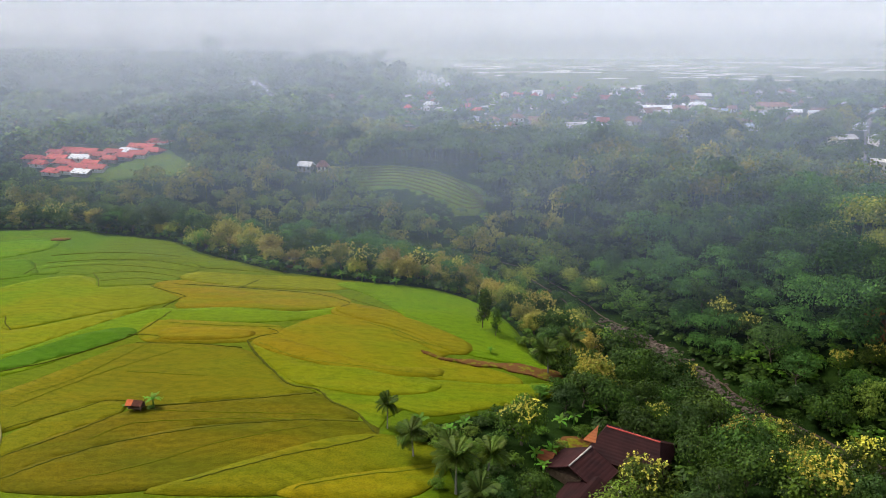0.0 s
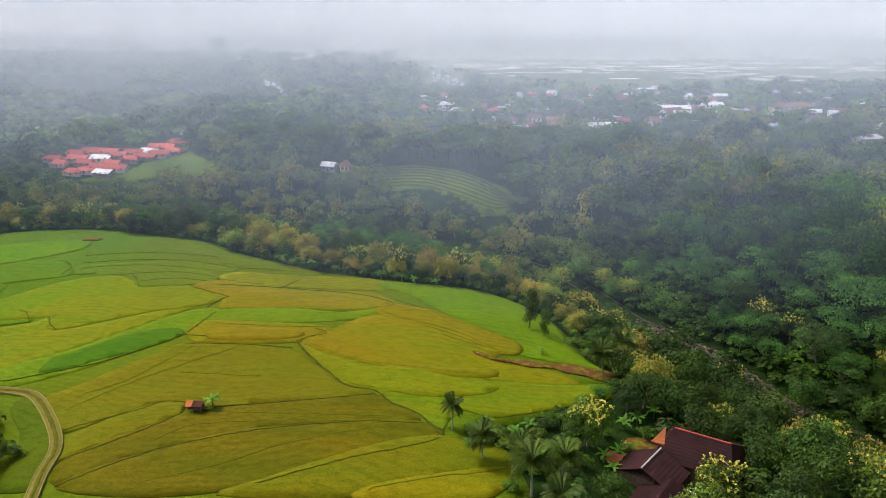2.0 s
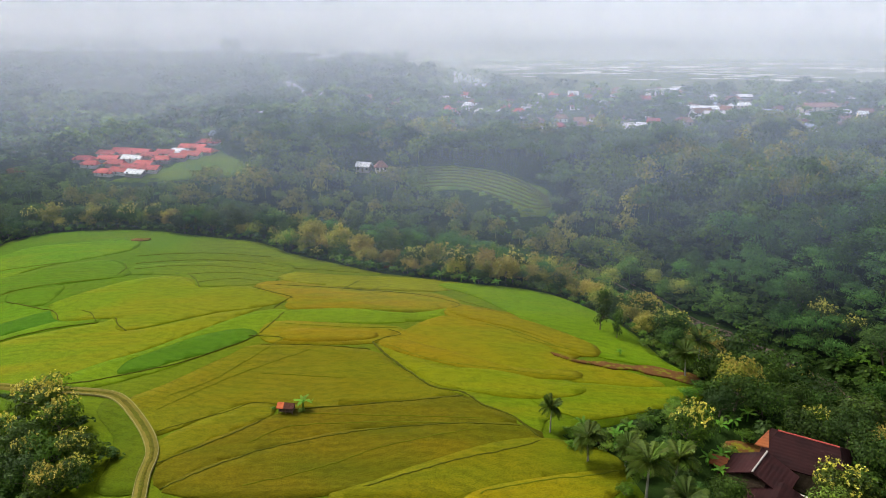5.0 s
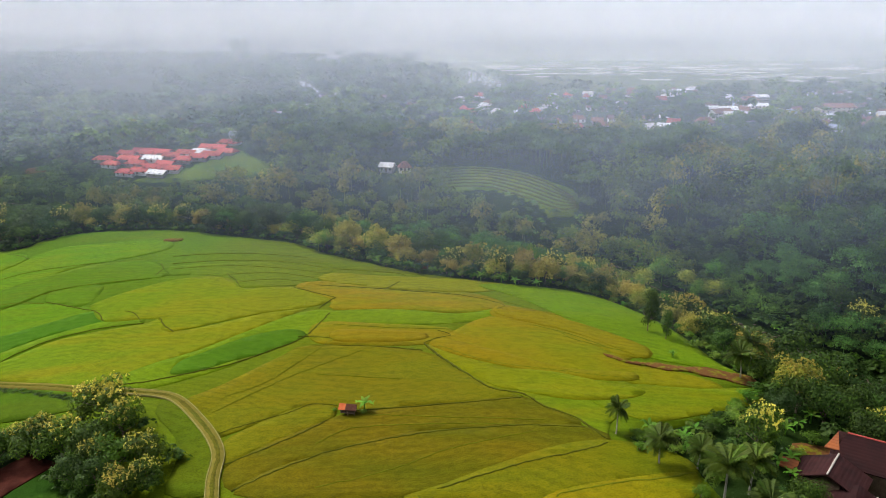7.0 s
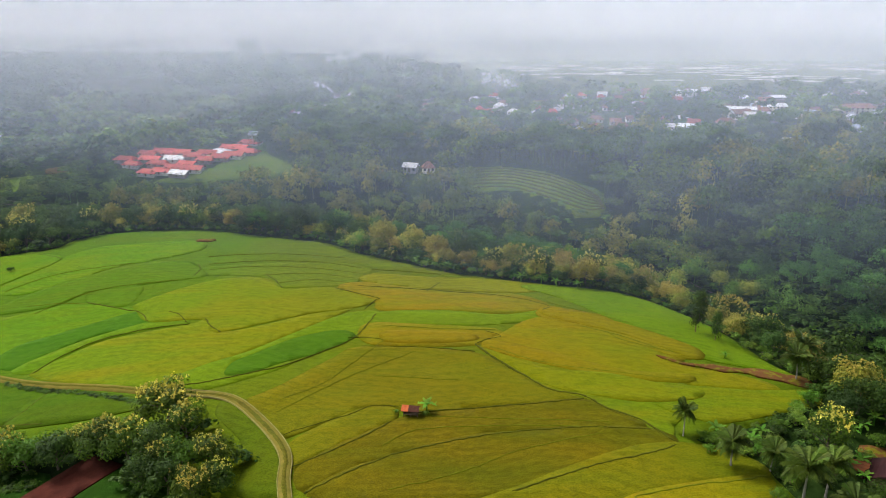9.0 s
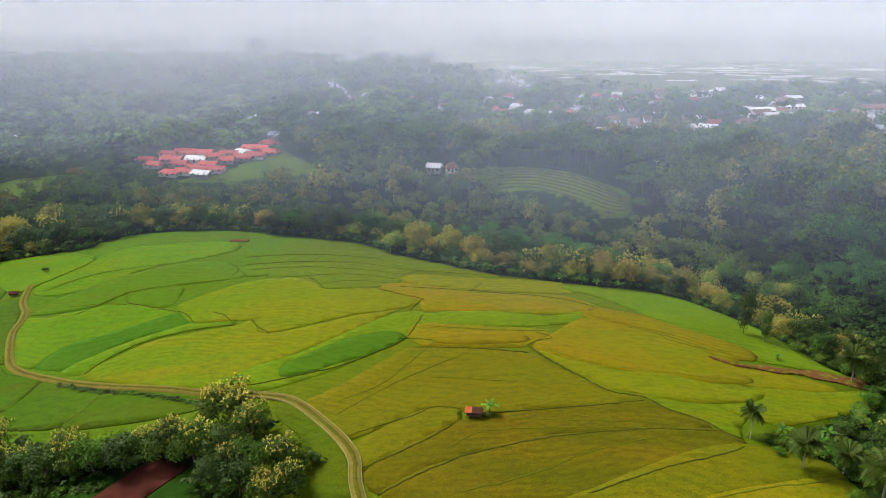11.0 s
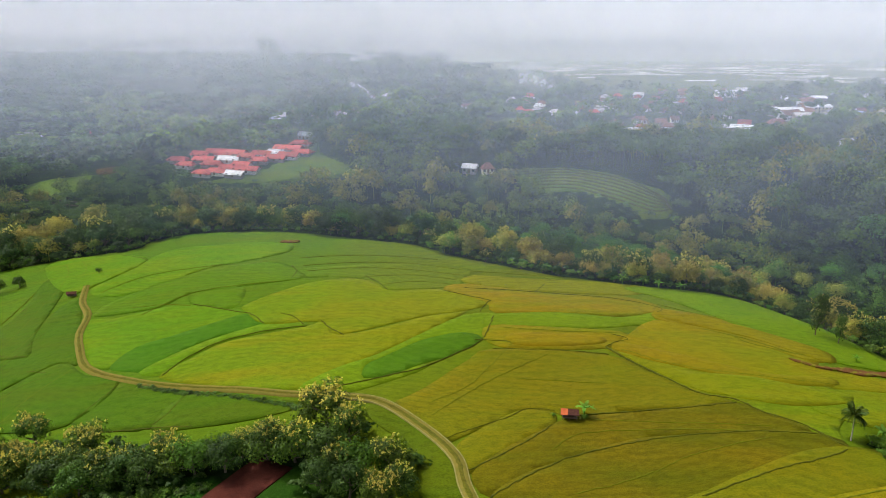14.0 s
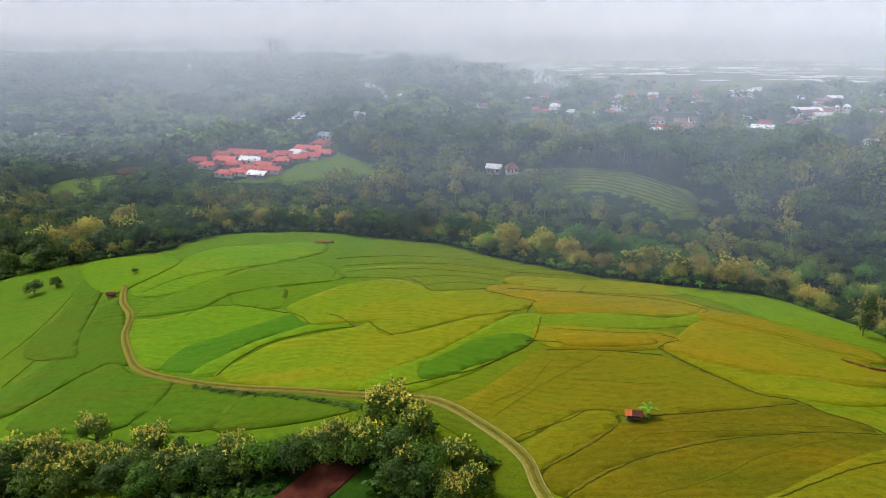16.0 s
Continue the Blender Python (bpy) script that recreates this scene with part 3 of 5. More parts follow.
def draped(name, outline, lift, material, skirt=0.7, step=3.0):
    """A field-sized slab that follows the ground: its outline cut into strips, its rim let down into the soil."""
    bm = bmesh.new()
    bm.faces.new([bm.verts.new((p[0], p[1], 0)) for p in outline])
    xs, ys = [p[0] for p in outline], [p[1] for p in outline]
    for lo, hi, axis in ((min(xs), max(xs), (1, 0, 0)), (min(ys), max(ys), (0, 1, 0))):
        for c in np.arange(lo + step, hi, step):
            co = Vector(axis) * c
            bmesh.ops.bisect_plane(bm, geom=bm.verts[:] + bm.edges[:] + bm.faces[:], dist=1e-4, plane_co=co, plane_no=axis)
    rim = [e for e in bm.edges if e.is_boundary]
    made = bmesh.ops.extrude_edge_only(bm, edges=rim)["geom"]
    low = {g for g in made if isinstance(g, bmesh.types.BMVert)}
    for v in bm.verts:
        v.co.z = float(height(v.co.x, v.co.y)) + (lift - skirt if v in low else lift)
    bmesh.ops.recalc_face_normals(bm, faces=bm.faces)
    for f in bm.faces:
        f.smooth = abs(f.normal.z) > 0.5
    return part(name, bm, material)


def grown(outline, out):
    """The outline moved outwards, so that neighbours meet."""
    p = [Vector(q) for q in outline]
    n = len(p)
    way = 1 if sum(p[i].x * p[(i + 1) % n].y - p[(i + 1) % n].x * p[i].y for i in range(n)) > 0 else -1
    made = []
    for i in range(n):
        d = (p[(i + 1) % n] - p[i - 1]).normalized()
        made.append(p[i] + Vector((d.y, -d.x)) * out * way)
    return made


def ribbon(name, line, width, lift, material, crown=0.0, wobble=0.0, skirt=0.5):
    """A band along a line on the ground, raised in its middle, with its sides let into the soil."""
    rng = random.Random(len(line) + int(width * 100))
    p = rounded(line, False, 9 if wobble > 0.3 else 5)
    verts, faces = [], []
    for i, c in enumerate(p):
        d = (p[min(i + 1, len(p) - 1)] - p[max(i - 1, 0)]).normalized()
        side = Vector((-d.y, d.x))
        w = width * (1 + wobble * (rng.random() - 0.5))
        shift = side * wobble * width * 0.5 * (rng.random() - 0.5)
        sunk = max(0.0, rng.uniform(-0.5, 0.12)) if wobble > 0.8 else 0.0
        for k, up in ((-0.62, -skirt), (-0.5, 0), (0, crown), (0.5, 0), (0.62, -skirt)):
            q = c + side * (w * k) + shift
            verts.append((q.x, q.y, float(height(q.x, q.y)) + lift + up - sunk))
    for i in range(len(p) - 1):
        for j in range(4):
            a = i * 5 + j
            faces.append((a + 1, a, a + 5, a + 6))
    return mesh_object(name, verts, faces, material, flat=False)


tagged(draped("rice_slope", rounded(FIELD, True, 3), 0.06, FIELD_RICE, 0.5, 6.0), "broad rice-grown hillside in yellow and green", "rice field", kind="structure")
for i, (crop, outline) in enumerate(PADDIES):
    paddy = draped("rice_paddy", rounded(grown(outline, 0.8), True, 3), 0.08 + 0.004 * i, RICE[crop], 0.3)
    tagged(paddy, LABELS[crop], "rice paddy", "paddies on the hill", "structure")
tagged(draped("bare_strip", [p + Vector((0.5 * math.sin(i * 2.3), 0.7 * math.sin(i * 1.7 + 1))) for i, p in enumerate(rounded(SOIL_STRIP, True, 3))], 0.36, SOIL, 0.5), "strip of bare red-brown soil along the slope", "soil", kind="structure")
tagged(draped("dug_plot", [Vector(p) for p in SOIL_PLOT], 0.38, SOIL_DARK, 0.5), "freshly dug plot of dark red soil", "soil", kind="structure")


def bund_strip(line, width, material, seed):
    """A narrow, ragged gap between two crops: a low strip that breaks and wavers along its way."""
    rng = random.Random(seed)
    p = rounded(line, False, max(4, int(sum(math.dist(a, b) for a, b in zip(line, line[1:])) / (len(line) - 1) / 0.55)))
    verts, faces, sway = [], [], 0.0
    for i, c in enumerate(p):
        d = (p[min(i + 1, len(p) - 1)] - p[max(i - 1, 0)]).normalized()
        side = Vector((-d.y, d.x))
        sway = 0.7 * sway + rng.uniform(-0.13, 0.13)
        w = width * rng.uniform(0.5, 1.2) * min(1.0, 0.25 + 0.4 * min(i, len(p) - 1 - i))
        for k, up in ((-0.6, -0.35), (-0.5, 0.0), (0.5, 0.0), (0.6, -0.35)):
            q = c + side * (w * k + sway)
            verts.append((q.x, q.y, float(height(q.x, q.y)) + 0.245 + up))
    for i in range(len(p) - 1):
        faces += [(i * 4 + j + 1, i * 4 + j, i * 4 + j + 4, i * 4 + j + 5) for j in range(3)]
    return mesh_object("bund", verts, faces, material, flat=False)


for i, (width, pale, line) in enumerate(BUNDS):
    strip = bund_strip(line, 0.52 if width > 1.25 else 0.3 if width > 0.55 else 0.2 if width > 0.45 else 0.15, BUND_SOFT if pale or width < 0.4 else BUND, i)
    tagged(strip, "faint gap between rows of rice" if pale or width < 0.4 else "narrow bund between rice paddies, shade of the gap in its dark colour", "bund", "bunds of the hill", "structure")

road = ribbon("road", ROAD, 1.9, 0.42, TRACK, 0.06, 0.05, 0.7)
tagged(road, "narrow field road with a worn grassy middle", "road", kind="structure")
middle = ribbon("grass_strip", ROAD, 0.7, 0.49, GRASS, 0.05, 0.4, 0.2)
middle.parent = road


def beside(line, off):
    p = rounded(line, False, 3)
    out = []
    for i, c in enumerate(p):
        d = (p[min(i + 1, len(p) - 1)] - p[max(i - 1, 0)]).normalized()
        out.append((c.x - d.y * off, c.y + d.x * off))
    return out


for off in (-1.02, 1.02):
    kerb = ribbon("kerb", beside(ROAD[12:], off), 0.16, 0.52, KERB, 0.02, 0.15, 0.4)
    kerb.parent = road

stream = ribbon("stream", CHANNEL, 6.8, 0.05, BED, -0.25, 0.45, 0.5)
tagged(stream, "shallow brown stream with a stony bed", "stream", kind="structure")

for outline in CLEARINGS:
    tagged(draped("meadow", rounded(outline, True, 3), 0.12, MEADOW, 0.4, 5.0), "small green terraced clearing among the trees", "meadow", "clearings in the woods", "structure")
for outline in SOIL_PATCHES:
    tagged(draped("bare_patch", rounded(outline, True, 3), 0.3, SOIL, 0.5), "small patch of bare reddish earth", "soil", kind="structure")
for k in range(7):
    t = k / 6
    line = [(-44 + 2 * t, 373 - 15 * t), (-24 + 3 * t, 369 - 17 * t), (-4 + 3 * t, 357 - 19 * t), (9 + 2 * t, 345 - 16 * t), (18 + 1 * t, 334 - 6 * t)]
    tagged(ribbon("terrace_edge", line, 0.7, 0.3, BUND, 0.25, 0.5, 0.5), "low grassy terrace edge in the clearing", "terrace", "terraces of the clearing", "structure")

# ---- plants ----
def leaf_quads(c, nrm, size, rng, aspect=0.62):
    """Four-cornered leaves or leaf clumps at c, facing nrm."""
    nrm = nrm / np.maximum(np.linalg.norm(nrm, axis=1, keepdims=True), 1e-6)
    t = np.cross(nrm, rng.normal(size=c.shape))
    t /= np.maximum(np.linalg.norm(t, axis=1, keepdims=True), 1e-6)
    b = np.cross(nrm, t) * aspect
    s = (size * rng.uniform(0.7, 1.3, len(c)))[:, None]
    droop = nrm * s * 0.25
    v = np.stack([c - t * s, c - b * s - droop * 0.3, c + t * s - droop, c + b * s - droop * 0.3], 1).reshape(-1, 3)
    return v, np.arange(len(c) * 4).reshape(-1, 4)


def directions(rng, n, low=-0.35):
    d = rng.normal(size=(n * 3 + 8, 3))
    d /= np.linalg.norm(d, axis=1, keepdims=True)
    d = d[d[:, 2] > low][:n]
    return d if len(d) == n else np.concatenate([d, d[: n - len(d)]])


def crown_of(seed, lobes, per, size, shape="round", blossom=0.0):
    """A crown of radius 1 about (0, 0, 1.15): leaves scattered over many uneven lobes. Returns vertices, faces and whether each face is blossom."""
    rng = np.random.default_rng(seed)
    if shape == "flat":  # feathery tiers
        a, r = rng.uniform(0, 6.283, lobes), np.sqrt(rng.uniform(0.02, 1, lobes)) * 0.85
        mid = np.stack([r * np.cos(a), r * np.sin(a), 1.35 + 0.35 * (1 - r) + rng.uniform(-0.28, 0.12, lobes)], 1)
        spread, squash = 0.34, np.array([1, 1, 0.22])
    elif shape == "plume":  # bamboo
        a, r = rng.uniform(0, 6.283, lobes), rng.uniform(0.05, 0.95, lobes)
        mid = np.stack([r * np.cos(a), r * np.sin(a), 0.5 + rng.uniform(0.0, 1.6, lobes) * (1.1 - 0.55 * r)], 1)
        spread, squash = 0.3, np.array([0.9, 0.9, 0.95])
    elif shape == "tall":
        d = directions(rng, lobes, -0.9)
        mid = d * np.array([0.45, 0.45, 1.05]) * rng.uniform(0.5, 1, (lobes, 1)) + [0, 0, 1.25]
        spread, squash = 0.36, np.array([1, 1, 1])
    else:
        d = directions(rng, lobes, -0.45)
        wide = 1 + 0.22 * np.sin(2 * np.arctan2(d[:, 1], d[:, 0]) + seed) [:, None]
        mid = d * np.array([0.74, 0.74, 0.62]) * wide * rng.uniform(0.55, 1.05, (lobes, 1)) + [0, 0, 1.12]
        spread, squash = 0.33, np.array([1, 1, 0.85])
    d = directions(rng, lobes * per, -0.3)
    big = np.repeat(rng.uniform(0.7, 1.25, lobes), per)[:, None]
    c = np.repeat(mid, per, 0) + d * squash * spread * big * rng.uniform(0.74, 1.06, (lobes * per, 1))
    heart = c - np.array([0, 0, 1.0])
    heart /= np.maximum(np.linalg.norm(heart, axis=1, keepdims=True), 1e-6)
    nrm = 0.45 * heart + 0.85 * d + np.array([0, 0, 0.35]) + rng.normal(size=d.shape) * 0.26
    v, f = leaf_quads(c, nrm, size, rng)
    bloom = np.zeros(len(f), bool)
    if blossom:
        high = mid[mid[:, 2] > 1.3]
        n = max(3, int(blossom))
        top = high[rng.integers(0, len(high), n)] + directions(rng, n, 0.25) * spread * 0.98
        k = 8 if per > 30 else 3
        tuft = np.repeat(top, k, 0) + rng.normal(size=(n * k, 3)) * [0.026, 0.026, 0.036] * np.repeat(rng.uniform(0.6, 1.4, n), k)[:, None]
        bv, bf = leaf_quads(tuft, rng.normal(size=tuft.shape) + [0, 0, 0.4], size * (0.64 if per > 30 else 0.75), rng, 0.8)
        f, v, bloom = np.concatenate([f, bf + len(v)]), np.concatenate([v, bv]), np.concatenate([bloom, np.ones(len(bf), bool)])
    return v, f, bloom


def tube(bm, path, radii, sides=7):
    """A tapering limb along a path."""
    rings = []
    for i, (p, r) in enumerate(zip(path, radii)):
        d = (Vector(path[min(i + 1, len(path) - 1)]) - Vector(path[max(i - 1, 0)])).normalized()
        side = d.orthogonal().normalized()
        up = d.cross(side)
        rings.append([bm.verts.new(Vector(p) + r * (math.cos(k * 6.2832 / sides) * side + math.sin(k * 6.2832 / sides) * up)) for k in range(sides)])
    for a, b in zip(rings, rings[1:]):
        for k in range(sides):
            bm.faces.new((a[k], a[(k + 1) % sides], b[(k + 1) % sides], b[k])).smooth = True
    bm.faces.new(rings[-1])


def trunk_mesh(seed, top=1.1, thick=0.055, limbs=6):
    rng, bm = random.Random(seed), bmesh.new()
    lean = [(0, 0, -0.25)]
    for k in range(1, 5):
        lean.append((rng.uniform(-0.04, 0.04) * k, rng.uniform(-0.04, 0.04) * k, top * k / 4))
    tube(bm, lean, [thick * (1.25 - 0.22 * k) for k in range(5)])
    for k in range(limbs):
        a, h = k * 2.4 + rng.random(), rng.uniform(0.4, 0.85) * top
        c = Vector((lean[2][0], lean[2][1], h))
        out = Vector((math.cos(a), math.sin(a), 0))
        tube(bm, [c, c + out * 0.25 + Vector((0, 0, 0.15)), c + out * rng.uniform(0.5, 0.7) + Vector((0, 0, 0.42))], [thick * 0.5, thick * 0.35, thick * 0.12], 5)
    return bm


made_kinds = {}


def plant(kind, builder, variant, x, y, size, tall=1.0, sink=0.0):
    """Sets a plant of a kind at x, y: the first is built, the rest are copies that share its meshes."""
    rng = random.Random(x * 7.13 + y * 3.7)
    m = Matrix.Translation((x, y, float(height(x, y)) - sink)) @ Matrix.Rotation(rng.random() * 6.28, 4, "Z") @ Matrix.Rotation(rng.uniform(-0.05, 0.05), 4, "X")
    if (kind, variant) in made_kinds:
        first = made_kinds[kind, variant]
        return copy_thing(first, m @ Matrix.Diagonal((size / first.scale.x, size / first.scale.y, size * tall / first.scale.z, 1)))
    ob = builder(variant)
    ob.matrix_basis = m @ Matrix.Diagonal((size, size, size * tall, 1))
    made_kinds[kind, variant] = ob
    return ob


def tree(name, label, leaf, shape, seed, lobes, per, size, bark=None, bloom=None, tufts=0, thick=0.055, top=1.1):
    base = new(name)
    part("trunk", trunk_mesh(seed, top, thick), bark or BARK, base)
    v, f, b = crown_of(seed, lobes, per, size, shape, tufts)
    used, where = np.unique(f[~b], return_inverse=True)
    crown = mesh_object("crown", v[used], where.reshape(-1, 4), LEAF[leaf], base)
    if tufts:
        used, where = np.unique(f[b], return_inverse=True)
        mesh_object("blossoms", v[used], where.reshape(-1, 4), LEAF[bloom], crown, "cream-yellow flower panicles")
    return tagged(base, label, "tree", "trees round the rice hill")


def teak(i):
    return tree("teak_tree", "teak tree with dark leaves and cream-yellow blossom panicles", HEDGE_LEAF, "round", 11 + i, 40, 56, 0.05, tufts=(84, 56, 110)[i % 3], bloom=BLOSSOM)


def dull_teak(i):
    return tree("teak_tree", "teak tree tinged with faded ochre blossom", (TEAK, GOLDEN, OCHRE)[i % 3], "round", 31 + i, 40, 54, 0.051, tufts=110, bloom=DULL)


def broad(i):
    return tree("broadleaf_tree", "dense dark green broadleaf tree with a rounded crown", (BROAD, DARK, BROAD, FRESH)[i % 4], "round", 51 + i, 40, 56, 0.05)


def fresh(i):
    return tree("broadleaf_tree", "broadleaf tree with fresh bright green leaves", FRESH, "round", 151 + i, 38, 56, 0.049)


def feathery(i):
    return tree("feathery_tree", "tall feathery tree with flat tiers of leaves and a thin trunk", FEATHER, "flat", 71 + i, 44, 60, 0.04, bark=BARK, thick=0.035, top=1.35)


def tall_tree(i):
    return tree("slender_tree", "slender green tree standing at the field's edge", HEDGE_LEAF, "tall", 91 + i, 30, 50, 0.06, thick=0.04)


def bamboo(i):
    base = new("bamboo_clump")
    rng = random.Random(i)
    for k in range(9):
        bm, a, reach = bmesh.new(), rng.random() * 6.28, rng.uniform(0.1, 0.75)
        tube(bm, [(0.12 * math.cos(a), 0.12 * math.sin(a), -0.1), (reach * 0.3 * math.cos(a), reach * 0.3 * math.sin(a), 1.0), (reach * math.cos(a), reach * math.sin(a), 1.75)], [0.018, 0.014, 0.005], 5)
        part("culm", bm, LEAF[BAMBOO], base)
    v, f, b = crown_of(131 + i, 36, 46, 0.044, "plume")
    mesh_object("foliage", v, f, LEAF[BAMBOO], base)
    return tagged(base, "arching clump of yellow-green bamboo", "bamboo", "bamboo of the valley")


def shrub(i):
    base = new("shrub")
    v, f, b = crown_of(171 + i, 18, 36, 0.085)
    v = v * [1, 1, 0.75] + [0, 0, -0.35]
    mesh_object("foliage", v, f, LEAF[(TEAK, FRESH, BROAD)[i % 3]], base)
    for k in range(3):
        bm = bmesh.new()
        tube(bm, [(0, 0, -0.15), (0.2 * math.cos(k * 2.1), 0.2 * math.sin(k * 2.1), 0.3), (0.4 * math.cos(k * 2.1), 0.4 * math.sin(k * 2.1), 0.6)], [0.05, 0.035, 0.01], 5)
        part("stem", bm, BARK, base)
    return tagged(base, "leafy green shrub at the field's edge", "shrub", "shrubs round the field")


def frond_mesh(rng, length, droop, pairs, leaflet, keel=0.02):
    """A palm frond along +x: an arched rib with hanging leaflets."""
    verts, faces = [], []

    def rib(t):
        return Vector((length * t * (1 - 0.18 * t), 0, length * (0.55 * t - droop * t * t)))

    for i in range(8):
        t0, t1 = i / 8, (i + 1) / 8
        for t in (t0, t1):
            p = rib(t)
            verts += [p + Vector((0, keel * (1 - t), 0)), p - Vector((0, keel * (1 - t), 0))]
        n = len(verts)
        faces.append((n - 4, n - 2, n - 1, n - 3))
    for i in range(pairs):
        t = 0.14 + 0.86 * (i + rng.random() * 0.5) / pairs
        p = rib(t)
        long = leaflet * math.sin(0.35 + 2.6 * t) ** 0.7
        for s in (-1, 1):
            tip = p + Vector((long * 0.45, s * long * 0.75, -long * rng.uniform(0.25, 0.7)))
            w = Vector((0.026, 0, 0.0))
            n = len(verts)
            verts += [p - w, p + w, tip + w * 0.3, tip - w * 0.3]
            faces.append((n, n + 1, n + 2, n + 3))
    return verts, faces


def palm(i):
    base, rng, bm = new("coconut_palm"), random.Random(200 + i), bmesh.new()
    path = [(0.03 * k * (i - 1) * (k / 6), 0.0, -0.15 + 2.0 * k / 6) for k in range(7)]
    tube(bm, path, [0.075, 0.055, 0.05, 0.046, 0.044, 0.042, 0.05], 8)
    part("trunk", bm, PALE_BARK, base)
    top = Vector(path[-1])
    for k in range(26):
        steep = (k % 5) / 4
        v, f = frond_mesh(rng, 1.22, 0.3 + 0.6 * steep, 24, 0.34)
        ob = mesh_object("frond", v, f, LEAF[PALM], base)
        ob.matrix_basis = Matrix.Translation(top) @ Matrix.Rotation(k * 2.4, 4, "Z") @ Matrix.Rotation(-0.65 + 0.95 * steep, 4, "Y")
    for k in range(6):
        bm = bmesh.new()
        bmesh.ops.create_icosphere(bm, subdivisions=1, radius=0.045)
        ob = part("coconut", bm, BARK, base)
        ob.location = top + Vector((0.09 * math.cos(k), 0.09 * math.sin(k), -0.06))
    return tagged(base, "coconut palm with arching green fronds", "palm", "coconut palms by the house")


def banana(i):
    base, rng = new("banana_plant"), random.Random(300 + i)
    bm = bmesh.new()
    tube(bm, [(0, 0, -0.2), (0.02, 0, 0.5), (0.03, 0, 1.0)], [0.11, 0.09, 0.06], 8)
    part("stem", bm, LEAF[BANANA_LEAF], base)
    for k in range(8):
        verts, faces = [], []
        for j in range(8):
            t = j / 7
            w = 0.2 * math.sin(0.25 + 2.75 * t) ** 0.8
            p = Vector((1.15 * t, 0, 0.85 * t - (0.55 + 0.5 * rng.random()) * t * t))
            verts += [p + Vector((0, w, -0.06 * w)), p, p - Vector((0, w, 0.06 * w))]
        for j in range(7):
            a = 3 * j
            faces += [(a, a + 1, a + 4, a + 3), (a + 1, a + 2, a + 5, a + 4)]
        ob = mesh_object("leaf", verts, faces, LEAF[BANANA_LEAF], base, flat=False)
        ob.matrix_basis = Matrix.Translation((0.03, 0, 0.95)) @ Matrix.Rotation(k * 2.39, 4, "Z") @ Matrix.Rotation(-0.5 + 0.1 * k, 4, "Y")
    return tagged(base, "banana plant with broad torn pale green leaves", "banana plant", "banana plants")


TEAK_EAST = [(14, 115, 4.5), (32, 98, 5.0), (58, 98, 6.0), (89, 136, 6.0), (72, 143, 5.6), (27, 197, 5.9), (33, 187, 5.2), (41, 126, 2.9), (65, 179, 4.2), (87, 212, 4.9), (92, 204, 4.1), (106, 178, 3.6), (70, 126, 4.6)]
BROAD_EAST = [(46, 172, 7.4), (56, 163, 6.8), (44, 156, 6.4), (28, 131, 3.9), (24, 128, 3.1), (51, 128, 5.8), (53, 115, 5.0), (55, 150, 5.5), (32, 128, 4.2), (14, 97, 2.9), (9, 95, 2.4), (50, 104, 4.6), (43, 99, 4.3), (38, 91, 4.2), (30, 145, 4.0), (44, 112, 4.0), (60, 121, 4.4), (66, 110, 5.0), (38, 140, 4.6), (70, 100, 5.0), (80, 118, 5.2)]
FEATHER_EAST = [(94, 176, 5.9), (45, 121, 4.4), (80, 168, 5.3), (92, 188, 7.1), (76, 214, 6.1), (84, 222, 6.2)]
PALMS = [(-5, 108, 2.9), (2, 98, 3.9), (7, 101, 3.4), (5, 90, 3.3), (30, 158, 3.9), (23, 146, 3.3), (-10, 117, 2.2), (-12, 82, 2.9), (36, 176, 4.2), (1, 107, 2.4)]
SHRUBS = [(-2, 114, 2.5), (2, 113, 2.2), (-4, 113, 1.8), (5, 116, 2.0), (-1, 99, 1.8), (10, 114, 2.5), (28, 147, 2.7), (20, 134, 2.5), (19, 200, 2.6), (19, 164, 1.8), (3, 104, 2.0), (8, 120, 1.8), (13, 124, 2.0), (-7, 112, 1.4), (24, 140, 2.0), (16, 129, 1.8), (12, 108, 2.2), (16, 104, 1.8), (21, 115, 1.9), (26, 120, 2.2), (12, 119, 2.0), (33, 122, 2.2), (18, 119, 1.6), (9, 105, 2.2), (13, 100, 1.9), (32, 101, 2.0), (38, 102, 2.4)]
BANANAS = [(19, 113, 1.5), (29, 127, 1.7), (16, 111, 1.4), (35, 130, 1.6), (17, 108, 1.3), (1, 115, 1.4), (-24, 206, 1.6), (-30, 206, 1.6), (-20, 204, 1.5), (-14, 203, 1.5), (-36, 211, 1.6), (11, 155, 1.0), (4, 118, 1.4), (-4, 118, 1.5), (22, 122, 1.5), (25, 124, 1.6)]
EDGE_TEAK = [(-190, 300, 6.4), (-174, 296, 6.2), (-73, 240, 6.0), (-69, 223, 2.6), (-63, 229, 6.1), (-55, 225, 5.4), (-38, 215, 5.1), (-32, 218, 5.2), (-11, 209, 5.3), (-7, 220, 5.8), (8, 214, 6.0), (-16, 217, 5.2), (-24, 212, 5.7), (-1, 222, 5.6), (14, 210, 5.4), (-24, 225, 4.4), (4, 222, 5.8)]
